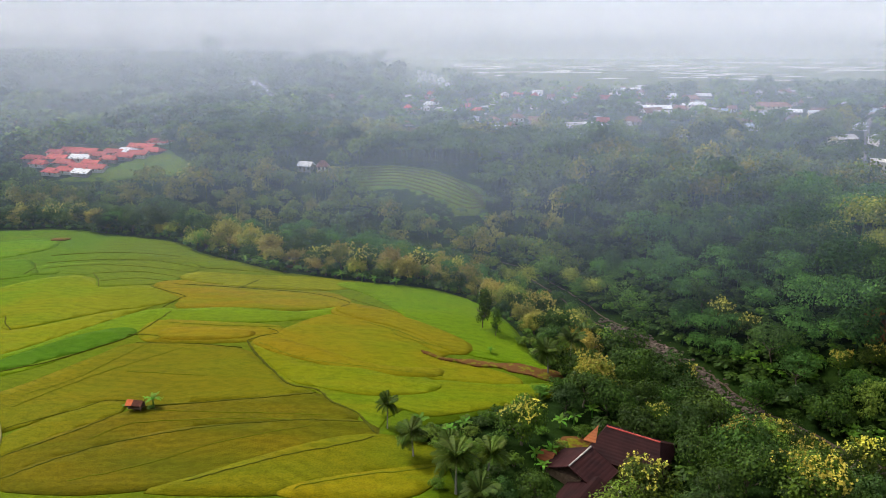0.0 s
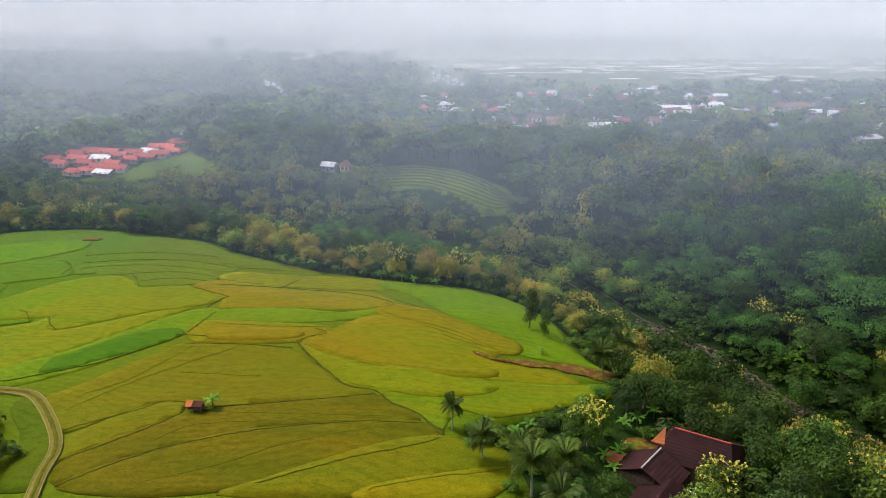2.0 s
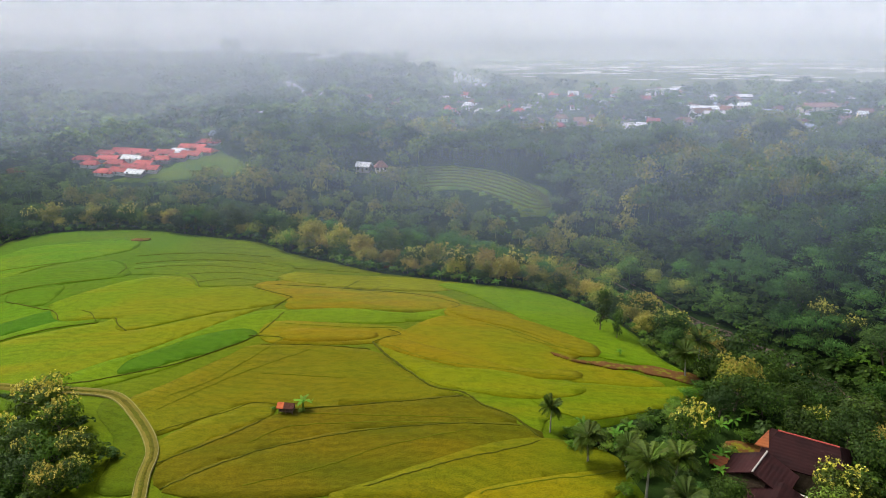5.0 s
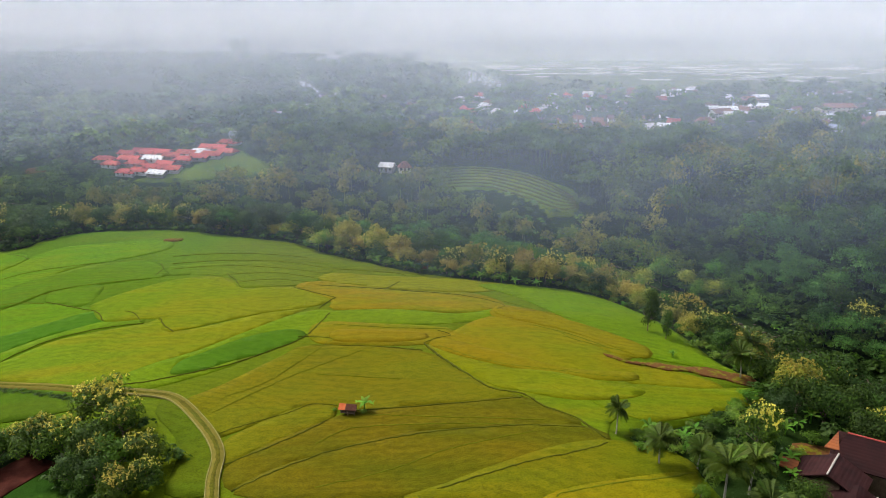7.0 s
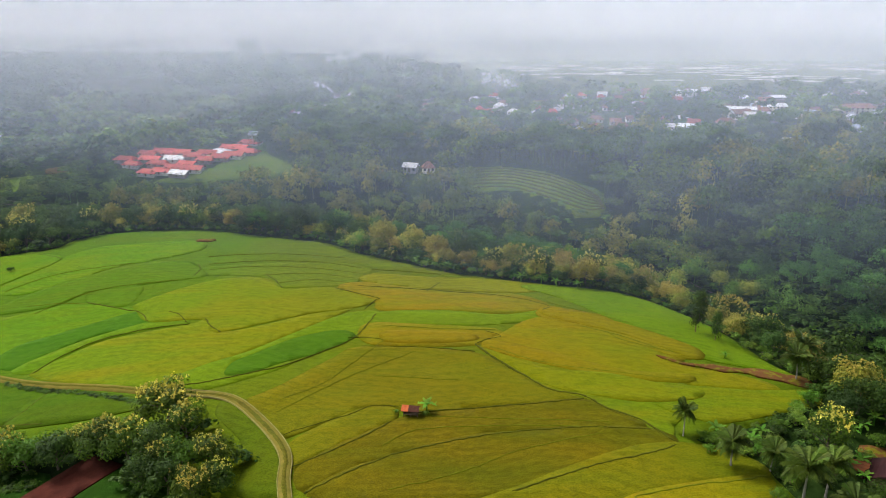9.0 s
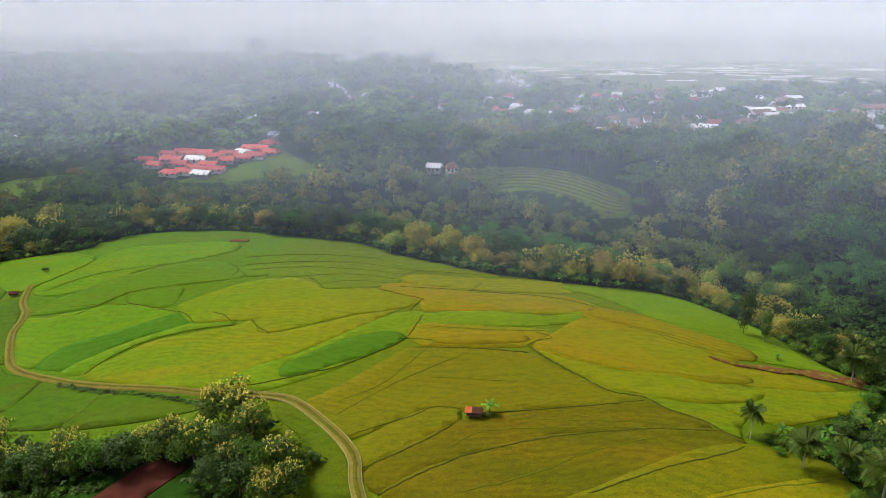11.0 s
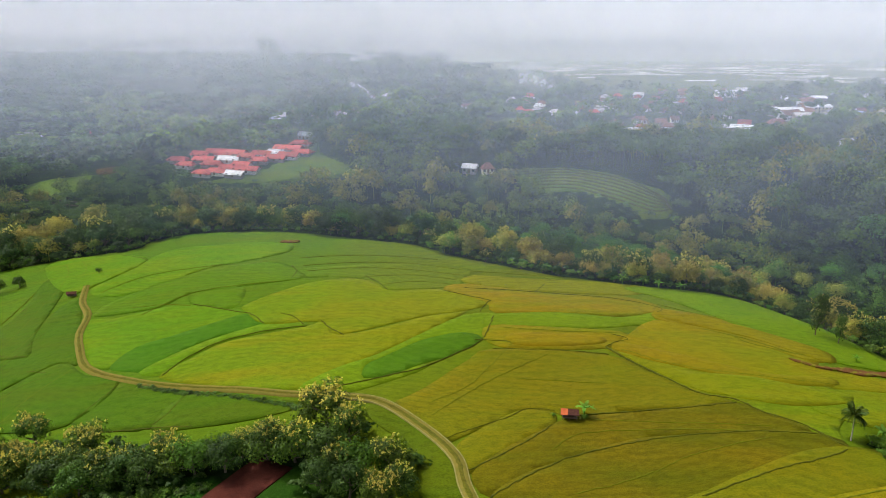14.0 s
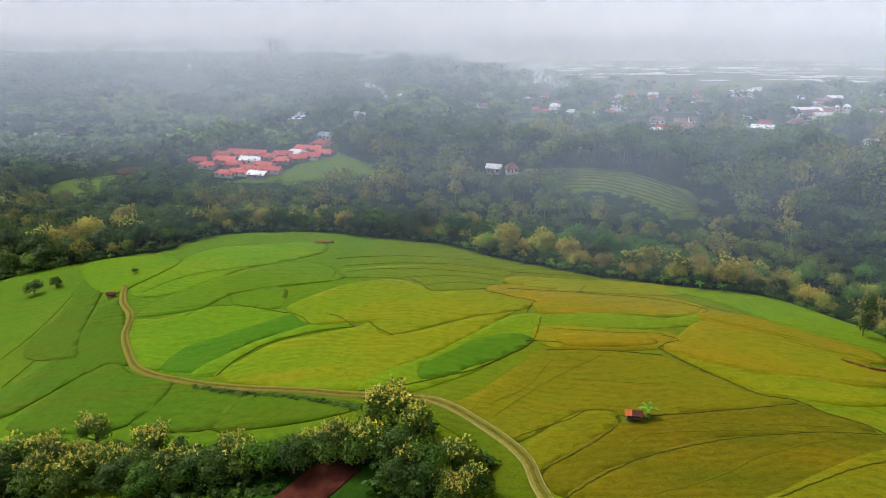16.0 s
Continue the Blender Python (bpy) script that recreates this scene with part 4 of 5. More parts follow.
EDGE_GREEN = [(-161, 280, 6.0), (-205, 300, 6.5), (-120, 264, 6.5), (-103, 256, 6.6), (-90, 251, 6.4), (-82, 246, 5.6), (-47, 223, 5.0), (-33, 209, 2.6), (-19, 206, 3.0), (20, 205, 4.7), (4, 208, 3.8), (-52, 216, 2.7), (-27, 209, 2.6), (-40, 211, 2.3), (-2, 207, 2.8), (-101, 266, 6.0), (-139, 281, 6.2), (-112, 270, 6.0)]
WEST_TEAK = [(-240, 290, 7.5), (-219, 283, 7.2), (-185, 285, 6.3), (-165, 281, 5.9), (-150, 277, 6.0), (-142, 279, 5.6), (-132, 272, 4.9), (-194, 286, 6.0), (-229, 300, 7.4), (-245, 281, 7.1), (-258, 286, 7.0)]
WEST_GREEN = [(-253, 275, 6.6), (-268, 283, 7.0), (-237, 268, 6.2), (-225, 272, 6.6), (-213, 272, 6.6), (-203, 271, 6.0), (-203, 281, 6.9), (-196, 278, 6.0), (-175, 284, 5.6), (-157, 280, 5.4), (-124, 261, 5.4), (-114, 260, 5.6), (-258, 262, 5.6), (-246, 264, 5.2), (-231, 232, 3.2), (-226, 236, 2.6), (-199, 238, 1.3), (-177, 291, 5.7)]
HEDGE_TEAK = [(-174, 125, 4.1), (-168, 125, 3.7), (-161, 130, 3.4), (-156, 119, 3.5), (-146, 122, 3.8), (-148, 118, 3.0), (-129, 117, 3.4), (-102, 123, 5.0), (-97, 118, 3.8), (-89, 108, 3.6), (-90, 100, 3.3), (-161, 122, 3.1), (-135, 115, 3.0), (-116, 117, 2.8), (-180, 124, 3.8), (-187, 128, 4.0)]
HEDGE_GREEN = [(-139, 113, 3.5), (-135, 113, 3.3), (-123, 113, 3.5), (-118, 113, 3.5), (-111, 115, 3.8), (-106, 114, 3.8), (-100, 112, 3.7), (-94, 108, 3.4), (-95, 103, 3.2), (-166, 117, 3.7), (-159, 115, 3.6), (-149, 113, 3.5), (-143, 111, 3.2), (-131, 112, 3.2), (-127, 114, 3.2), (-87, 103, 2.6), (-174, 120, 3.6), (-146, 115, 3.3), (-100, 105, 3.0), (-97, 109, 3.1), (-152, 118, 3.1), (-166, 122, 3.3), (-182, 118, 3.6), (-190, 120, 3.8), (-112, 118, 3.0)]

for i, (x, y, r) in enumerate(TEAK_EAST + HEDGE_TEAK):
    plant("teak", teak, i % 3, x, y, r * 1.12, 1.0, 0.15 * r)
for i, (x, y, r) in enumerate(EDGE_TEAK + WEST_TEAK):
    plant("dull" if i % 3 else "teak", dull_teak if i % 3 else teak, i % 3 if i % 3 else 1, x, y, r * 0.98, 1.0, 0.33 * r)
for i, (x, y, r) in enumerate(BROAD_EAST):
    plant("broad", broad, i % 3, x, y, r * 1.2, 1.0, 0.25 * r)
for i, (x, y, r) in enumerate(EDGE_GREEN + WEST_GREEN):
    plant("broad", broad, i % 3, x, y, r * 1.0, 1.0, 0.33 * r)
for i, (x, y, r) in enumerate(HEDGE_GREEN):
    k = ("teak", "broad", "fresh", "broad", "teak")[i % 5]
    plant(k, {"teak": teak, "broad": broad, "fresh": fresh}[k], {"teak": 1, "broad": 2 * (i % 2), "fresh": 0}[k], x, y, r * 1.25, 1.0, 0.3 * r)
for i, (x, y, r) in enumerate(FEATHER_EAST):
    if i % 3:
        plant("broad", broad, i % 3, x, y, r * 1.05, 1.1, 0.2 * r)
    else:
        plant("feathery", feathery, i % 2, x, y, r, 1.15, 0.4)
for i, (x, y, r) in enumerate(PALMS):
    plant("palm", palm, i % 3, x, y, r, 1.15 if (x, y) == (-10, 117) else 0.9)
for i, (x, y, r) in enumerate(SHRUBS):
    plant("shrub", shrub, i % 3, x, y, r)
for i, (x, y, r) in enumerate(BANANAS):
    plant("banana", banana, i % 2, x, y, r * 1.05)
for x, y, r in ((10, 172, 3.3), (13, 167, 2.3)):
    plant("slender", tall_tree, 0, x, y, r, 1.5)

# low growth along the field's rim
rim = rounded(FIELD[:24], False, 7)
rim_rng = random.Random(8)
for i, c in enumerate(rim):
    d = (rim[min(i + 1, len(rim) - 1)] - rim[max(i - 1, 0)]).normalized()
    off = rim_rng.uniform(0.5, 3.5)
    plant("shrub", shrub, i % 3, c.x - d.y * off, c.y + d.x * off, rim_rng.uniform(0.9, 2.0))

# younger trees filling the gaps of the row along the rim
row_rng = random.Random(17)
for i, c in enumerate(rounded(FIELD[4:16], False, 5)):
    a = rim[min(range(len(rim)), key=lambda j: (rim[j] - c).length)]
    j = rim.index(a)
    d = (rim[min(j + 1, len(rim) - 1)] - rim[max(j - 1, 0)]).normalized()
    off, r = row_rng.uniform(3.5, 9.0), row_rng.uniform(2.4, 4.0)
    k = row_rng.choice(["dull", "dull", "broad", "teak"])
    plant(k, {"dull": dull_teak, "broad": broad, "teak": teak}[k], {"dull": 1 + i % 2, "broad": 0, "teak": 1}[k], c.x - d.y * off, c.y + d.x * off, r, 1.0, 0.35 * r)

# the wood below the farmhouse, tree by tree
grove_rng = random.Random(12)
taken = [(x, y) for x, y, r in TEAK_EAST + BROAD_EAST + PALMS + FEATHER_EAST] + [(33, 112), (36, 108), (30, 115), (23, 107), (25, 101), (28, 104), (20, 101), (39, 106), (29, 109)]
for gy in range(84, 178, 7):
    for gx in range(27, 150, 7):
        x, y = gx + grove_rng.uniform(-3, 3), gy + grove_rng.uniform(-3, 3)
        d = float(from_channel(x, y))
        if x > 0.64 * y + 14 or abs(d) < 7.5 or (158 < y < 200 and -12 < d < 0) or any((x - a) ** 2 + (y - b) ** 2 < 34 for a, b in taken):
            continue
        taken.append((x, y))
        k = grove_rng.choice(["broad", "broad", "broad", "teak", "broad", "dull", "bamboo"])
        maker = {"broad": broad, "feathery": feathery, "teak": teak, "fresh": fresh, "dull": dull_teak, "bamboo": bamboo}[k]
        variant = {"broad": grove_rng.randrange(3), "feathery": grove_rng.randrange(2), "teak": 1, "fresh": 0, "dull": 1 + grove_rng.randrange(2), "bamboo": 0}[k]
        plant(k, maker, variant, x, y, grove_rng.uniform(4.0, 6.2), 1.0, 1.2)

# ---- buildings ----
TILE_RED = tiled("red_tile", (0.36, 0.055, 0.05), (0.44, 0.1, 0.085), (0.2, 0.05, 0.045))
TILE_DULL = tiled("weathered_tile", (0.17, 0.075, 0.06), (0.23, 0.11, 0.085), (0.09, 0.055, 0.05))
TILE_DARK = tiled("dark_weathered_tile", (0.02, 0.008, 0.009), (0.04, 0.014, 0.013), (0.008, 0.006, 0.007), 0.3)
TILE_ORANGE = tiled("fresh_orange_tile", (0.24, 0.075, 0.025), (0.28, 0.095, 0.035), (0.12, 0.045, 0.03), 0.3)
ZINC_WHITE = mottled("white_roof_sheet", (0.58, 0.58, 0.6), (0.46, 0.46, 0.49), 0.25, 0.5, 5, 0.2)
ZINC_GREY = mottled("grey_roof_sheet", (0.34, 0.33, 0.34), (0.43, 0.41, 0.41), 0.25, 0.6, 5, 0.3)
ZINC_BLUE = mottled("bluish_roof_sheet", (0.24, 0.29, 0.36), (0.33, 0.37, 0.42), 0.25, 0.55, 5, 0.3)
PLASTER = mottled("pale_plaster", (0.5, 0.47, 0.42), (0.6, 0.57, 0.52), 0.5, 0.85, 6, 0.2)
PLASTER_DIM = mottled("stained_plaster", (0.2, 0.17, 0.15), (0.3, 0.26, 0.23), 0.5, 0.9, 6, 0.3)
CREAM = mottled("cream_plaster", (0.56, 0.48, 0.31), (0.62, 0.54, 0.37), 0.4, 0.85, 6, 0.2)
DARK_OPENING = mottled("dark_glass", (0.03, 0.033, 0.036), (0.045, 0.05, 0.055), 1.0, 0.2, 3, 0.05, 0.01, 0.5)
TIMBER = mottled("old_timber", (0.11, 0.075, 0.05), (0.17, 0.12, 0.08), 2.0, 0.9, 6, 0.5)
THATCH = mottled("dark_thatch", (0.05, 0.02, 0.015), (0.085, 0.035, 0.025), 3.0, 0.95, 5, 0.9, 0.08)
TARP = mottled("orange_sheet", (0.3, 0.06, 0.02), (0.38, 0.1, 0.035), 1.0, 0.6, 5, 0.4)
ASPHALT = mottled("worn_asphalt", (0.09, 0.085, 0.08), (0.13, 0.12, 0.115), 0.2, 0.9, 10, 0.2)
ROOFS = {"r": (TILE_RED, "red tiled"), "d": (TILE_DULL, "weathered brown-tiled"), "w": (ZINC_WHITE, "white sheet-roofed"), "g": (ZINC_GREY, "grey sheet-roofed"), "b": (ZINC_BLUE, "bluish sheet-roofed")}


def box(x0, x1, y0, y1, z0, z1):
    v = [(x, y, z) for z in (z0, z1) for x, y in ((x0, y0), (x1, y0), (x1, y1), (x0, y1))]
    return v, [(3, 2, 1, 0), (4, 5, 6, 7), (0, 1, 5, 4), (1, 2, 6, 5), (2, 3, 7, 6), (3, 0, 4, 7)]


def add_box(name, b, mat, parent, label=""):
    return mesh_object(name, *box(*b), mat, parent, label)


def roof_mesh(w, d, low, high, hip, thick=0.14):
    """A pitched roof with real thickness, its ridge along x; hip: how far the ridge is drawn in at both ends."""
    e = [(-w / 2, -d / 2, low), (w / 2, -d / 2, low), (w / 2, d / 2, low), (-w / 2, d / 2, low), (-w / 2 + hip, 0, high), (w / 2 - hip, 0, high)]
    v = e + [(x, y, z - thick) for x, y, z in e]
    f = [(0, 1, 5, 4), (2, 3, 4, 5), (7, 6, 10, 11), (9, 8, 11, 10), (0, 6, 7, 1), (2, 8, 9, 3)]
    if hip > 0.05:
        f += [(3, 0, 4), (1, 2, 5), (6, 9, 10), (8, 7, 11), (3, 9, 6, 0), (1, 7, 8, 2)]
    else:
        f += [(3, 9, 10, 4), (0, 4, 10, 6), (1, 7, 11, 5), (2, 5, 11, 8)]
    return v, f


def building(name, label, x, y, w, d, h, turn, pitch, roof, wall, hip=0.0, windows=3, group="village houses", storeys=1, out=0.6):
    """A house on the ground at x, y: walls with gables, a roof with eaves, a door and windows on the side that looks over the valley."""
    base = new(name)
    base.matrix_basis = Matrix.Translation((x, y, float(height(x, y)) - 0.25)) @ Matrix.Rotation(radians(turn), 4, "Z")
    top = h + pitch
    v, f = box(-w / 2, w / 2, -d / 2, d / 2, -0.6, h)
    if hip < 0.05:
        v += [(-w / 2, 0, top - 0.25), (w / 2, 0, top - 0.25)]
        f = [q for q in f if q != (4, 5, 6, 7)] + [(4, 8, 7), (5, 6, 9), (4, 5, 9, 8), (6, 7, 8, 9)]
    mesh_object("wall", v, f, wall, base)
    slope = pitch / (d / 2)
    mesh_object("roof", *roof_mesh(w + 2 * out, d + 2 * out, h - slope * out + 0.1, top + 0.1, hip and hip + out), roof, base)
    for level in range(storeys):
        z0 = level * h / storeys
        for k in range(windows):
            cx = -w / 2 + w * (k + 0.5) / windows
            if level == 0 and k == windows // 2:
                add_box("door", (cx - 0.5, cx + 0.5, -d / 2 - 0.06, -d / 2 + 0.05, 0.1, 2.2), TIMBER, base)
                continue
            win = add_box("window", (cx - 0.6, cx + 0.6, -d / 2 - 0.05, -d / 2 + 0.05, z0 + 1.0, z0 + 2.3), TIMBER, base)
            add_box("pane", (cx - 0.5, cx + 0.5, -d / 2 - 0.07, -d / 2 - 0.052, z0 + 1.1, z0 + 2.2), DARK_OPENING, win)
    return tagged(base, label, "house", group)


ESTATE = [(-242, 433), (-228, 434), (-219, 434), (-234, 424), (-224, 426), (-213, 429), (-217, 419), (-208, 421), (-197, 421), (-212, 410), (-205, 411), (-198, 412), (-188, 414), (-193, 406), (-200, 404), (-220, 411), (-206, 428), (-189, 422), (-182, 422), (-178, 430), (-172, 428), (-170, 441), (-179, 414), (-172, 415), (-165, 418)]
VILLAGE = [(161, 665, 26, "w"), (135, 623, 9, "r"), (27, 576, 9, "r"), (34, 590, 7, "g"), (29, 558, 6, "w"), (38, 488, 11, "w"), (54, 540, 10, "d"), (32, 466, 8, "d"), (42, 452, 8, "d"), (80, 462, 15, "g"), (92, 448, 12, "w"), (101, 468, 7, "r"), (66, 466, 4, "w"), (147, 517, 21, "w"), (181, 545, 19, "w"), (137, 488, 13, "d"), (145, 476, 19, "g"), (174, 500, 16, "g"), (194, 588, 13, "d"), (176, 546, 13, "d"), (170, 446, 12, "b"), (184, 436, 10, "b"), (117, 458, 10, "d")]
VILLAGE += [(109, 386, 7, "w"), (131, 400, 8, "g"), (210, 605, 11, "w"), (234, 533, 26, "d"), (207, 492, 9, "w"), (242, 513, 9, "w"), (252, 506, 6, "w"), (242, 475, 8, "g"), (296, 555, 8, "w"), (216, 398, 13, "g"), (240, 401, 13, "w"), (-160, 607, 9, "r"), (-205, 545, 10, "w"), (-172, 463, 8, "b"), (-71, 378, 7, "w"), (-62, 376, 6, "d"), (-380, 619, 9, "r"), (-432, 605, 9, "g"), (-416, 598, 4, "w"), (-487, 1121, 16, "w"), (18, 597, 7, "r")]
HOUSES_AT = []
rng = np.random.default_rng(21)
for i, (x, y) in enumerate(ESTATE):
    white = i in (7, 14, 18)
    building("estate_house", "small estate house with a white roof" if white else "small estate house with a bright red tiled roof", x, y, rng.uniform(9.5, 12.5), 7.0, 1.8, -14 + rng.uniform(-7, 7), 1.7, ZINC_WHITE if white else TILE_RED, (PLASTER_DIM, PLASTER)[i % 2], 0.0 if i % 3 else 1.6, 3, "houses of the red-roofed estate", out=0.5)
    HOUSES_AT += [(x, y, 5), (x, y - 9, 5), (x, y - 16, 4)]
for i, (x, y, w, c) in enumerate(VILLAGE):
    long = w > 14
    turn = rng.uniform(-25, 25) if not long else (12, -8, 4)[i % 3]
    h = 3.2 if w < 11 else 4.6
    roof, word = ROOFS[c]
    building("village_house" if not long else "village_hall", f"{word} village {'hall with long walls' if long else 'house among trees'}", x, y, w, min(9.0, max(w * 0.6, 3.5)), h, turn, 1.6 if c in "wgb" else 2.3, roof, (PLASTER, PLASTER_DIM, CREAM)[i % 3], 0.0 if c in "wgb" or i % 2 else 2.0, 3 if w < 11 else 7, storeys=1 if w < 11 else 2)
    HOUSES_AT += [(x, y, w * 0.5 + 2), (x, y - 10, w * 0.5), (x, y - 20, w * 0.45), (x, y - 30, w * 0.35), (x, y - 40, w * 0.25)] if w > 8 else [(x, y, w * 0.5 + 1), (x, y - 9, w * 0.4), (x, y - 17, w * 0.2)]
spots = [(x, y) for x, y, *_ in VILLAGE] + ESTATE
tries = 0
while len(spots) < len(VILLAGE) + len(ESTATE) + 125 and tries < 4000:
    tries += 1
    if rng.random() < 0.8:
        x, y = rng.uniform(-30, 330), rng.uniform(440, 700)
    else:
        x, y = rng.uniform(-230, -60), rng.uniform(540, 720)
    if any((x - a) ** 2 + (y - b) ** 2 < 12 ** 2 for a, b in spots) or any(inside(np.array(x), np.array(y), c) for c in CLEARINGS):
        continue
    spots.append((x, y))
    c = "dddddgrdgwgb"[rng.integers(0, 12)]
    roof, word = ROOFS[c]
    w = rng.uniform(5, 9)
    building("village_house", f"{word} village house half hidden by trees", x, y, w, w * 0.7, 3.0, rng.uniform(-40, 40), 2.0, roof, (PLASTER, PLASTER_DIM)[int(rng.integers(0, 2))], 0.0 if rng.random() < 0.5 else 1.6, 3)
    HOUSES_AT += [(x, y, w * 0.5 + 1), (x, y - 9, 4), (x, y - 17, 3)]

# street of the village
STREET = [(330, 560), (278, 483), (251, 437), (232, 402), (215, 373), (199, 343), (185, 318), (176, 300)]
tagged(ribbon("street", STREET, 2.8, 0.2, ASPHALT, 0.05, 0.03), "straight grey village street between houses", "street", kind="structure")
HOUSES_AT += [(x, y, 1.5) for x, y in rounded(STREET, False, 8)]


def arch_panel(w, h, spring, rise, gap, y0, y1):
    """A wall bay with a pointed-arched opening through it."""
    pts = [(-gap, 0.0), (-gap, spring)] + [(-gap * (1 - t), spring + rise * math.sin(t * 1.5708) ** 0.8) for t in (0.25, 0.5, 0.75)] + [(0, spring + rise)]
    pts += [(-x, z) for x, z in reversed(pts[:-1])]
    outer = []
    for x, z in pts:
        outer.append((-w if x < -1e-6 and z <= spring else w if x > 1e-6 and z <= spring else w * x / gap, z if z <= spring else h) if abs(x) > 1e-6 else (0, h))
    outer[2:5] = [(-w, h), (-w * 0.6, h), (-w * 0.3, h)]
    outer[6:9] = [(w * 0.3, h), (w * 0.6, h), (w, h)]
    n, v, f = len(pts), [], []
    for y in (y0, y1):
        v += [(x, y, z) for x, z in pts] + [(x, y, z) for x, z in outer]
    for i in range(n - 1):
        a, b, c, d = i, i + 1, n + i + 1, n + i
        f += [(a, d, c, b), (2 * n + a, 2 * n + b, 2 * n + c, 2 * n + d), (a, b, 2 * n + b, 2 * n + a)]
    return v, f


def arcade(x, y, turn):
    """A two-storey cream building with pointed arches along its front."""
    base = new("arcaded_building")
    base.matrix_basis = Matrix.Translation((x, y, float(height(x, y)) - 0.3)) @ Matrix.Rotation(radians(turn), 4, "Z")
    bays, bw, lh = 9, 2.5, 4.0
    mesh_object("core", *box(0.2, bays * bw - 0.2, 1.6, 9.0, -0.8, 2 * lh - 0.1), CREAM, base)
    for level in range(2):
        for k in range(bays):
            ob = mesh_object("arch", *arch_panel(bw / 2, lh, 1.9, 1.3, 0.85, 0, 0.35), CREAM, base)
            ob.location = (k * bw + bw / 2, 0, level * lh)
            add_box("window", (k * bw + 0.6, k * bw + 1.9, 1.52, 1.598, level * lh + 0.9, level * lh + 2.6), DARK_OPENING, base)
        for k in range(3):
            ob = mesh_object("arch", *arch_panel(bw / 2, lh, 1.9, 1.3, 0.85, 0, 0.35), CREAM, base)
            ob.matrix_basis = Matrix.Translation((0, 8.9 - k * bw - bw / 2, level * lh)) @ Matrix.Rotation(-math.pi / 2, 4, "Z")
        add_box("floor_slab", (0.05, bays * bw, 0.36, 1.6, level * lh - 0.25, level * lh + 0.1), PLASTER, base)
    add_box("parapet", (-0.2, bays * bw + 0.2, -0.15, 9.2, 2 * lh + 0.003, 2 * lh + 0.5), PLASTER, base)
    return tagged(base, "two-storey cream arcaded building with pointed arches", "building")


arcade(198, 336, -24)
HOUSES_AT += [(206, 334, 9), (196, 322, 8), (212, 325, 10), (188, 310, 6), (204, 312, 7), (220, 336, 10)]


# ---- the farmhouse under the trees ----
def wing(parent, ax, ay, bx, by, high, low, half, roof, hip=0.0, wall=None, cap=None):
    """One wing of the farmhouse: its ridge runs from a to b."""
    mid, turn, length = Vector(((ax + bx) / 2, (ay + by) / 2)), math.atan2(by - ay, bx - ax), math.hypot(bx - ax, by - ay)
    m = Matrix.Translation((mid.x, mid.y, 0)) @ Matrix.Rotation(turn, 4, "Z")
    main = mesh_object("roof", *roof_mesh(length + 2 * hip, 2 * half, low, high, hip, 0.18), roof, parent)
    main.matrix_basis = m
    g = float(height(mid.x, mid.y)) - 0.6
    body = mesh_object("wall", *box(-length / 2 - hip + 0.6, length / 2 + hip - 0.6, -half + 0.8, half - 0.8, g, low + 0.15), wall or PLASTER_DIM, parent)
    body.matrix_basis = m
    if cap:
        bm = bmesh.new()
        n = max(3, int(length / 0.45))
        for k in range(n):
            bmesh.ops.create_cone(bm, cap_ends=True, segments=8, radius1=0.17, radius2=0.15, depth=length / n * 0.96, matrix=Matrix.Translation((-length / 2 + (k + 0.5) * length / n, 0, high + 0.03)) @ Matrix.Rotation(math.pi / 2, 4, "Y"))
        ridge = part("ridge_tiles", bm, cap, main)
        ridge.matrix_basis = Matrix.Identity(4)
    return main


RIDGE_RED = mottled("red_ridge_tile", (0.3, 0.05, 0.045), (0.36, 0.08, 0.06), 1.5, 0.8)
RIDGE_PALE = mottled("pale_ridge_mortar", (0.28, 0.25, 0.23), (0.36, 0.33, 0.3), 1.5, 0.9)
farm = new("farmhouse")
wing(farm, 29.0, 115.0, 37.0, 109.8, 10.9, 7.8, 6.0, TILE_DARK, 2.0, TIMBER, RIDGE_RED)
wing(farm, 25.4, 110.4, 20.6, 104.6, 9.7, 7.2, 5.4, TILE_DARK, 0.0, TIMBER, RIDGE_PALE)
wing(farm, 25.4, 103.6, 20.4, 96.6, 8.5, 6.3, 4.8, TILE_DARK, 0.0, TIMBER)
wing(farm, 17.2, 112.6, 19.4, 111.0, 7.9, 7.0, 1.6, TILE_ORANGE, 0.0, TIMBER)
gable = mesh_object("roof", [(24.6, 113.6, 9.1), (26.6, 112.4, 9.1), (27.6, 115.3, 11.0), (24.6, 113.6, 8.95), (26.6, 112.4, 8.95), (27.6, 115.3, 10.85)], [(0, 1, 2), (5, 4, 3), (0, 3, 4, 1), (1, 4, 5, 2), (2, 5, 3, 0)], TILE_ORANGE, farm, "newer orange tiles")
yard = mesh_object("wall", *box(-2.4, 2.4, -0.12, 0.12, 3.0, 6.9), PLASTER, farm, "pale wall patch between the roofs")
yard.matrix_basis = Matrix.Translation((27.0, 103.4, 0)) @ Matrix.Rotation(radians(-42), 4, "Z")
tagged(farm, "old farmhouse with dark weathered tiled roofs among trees", "house")
HOUSES_AT += [(33, 112, 7), (23, 107, 6.5), (25, 101, 5), (30, 103, 4), (20, 100, 4)]


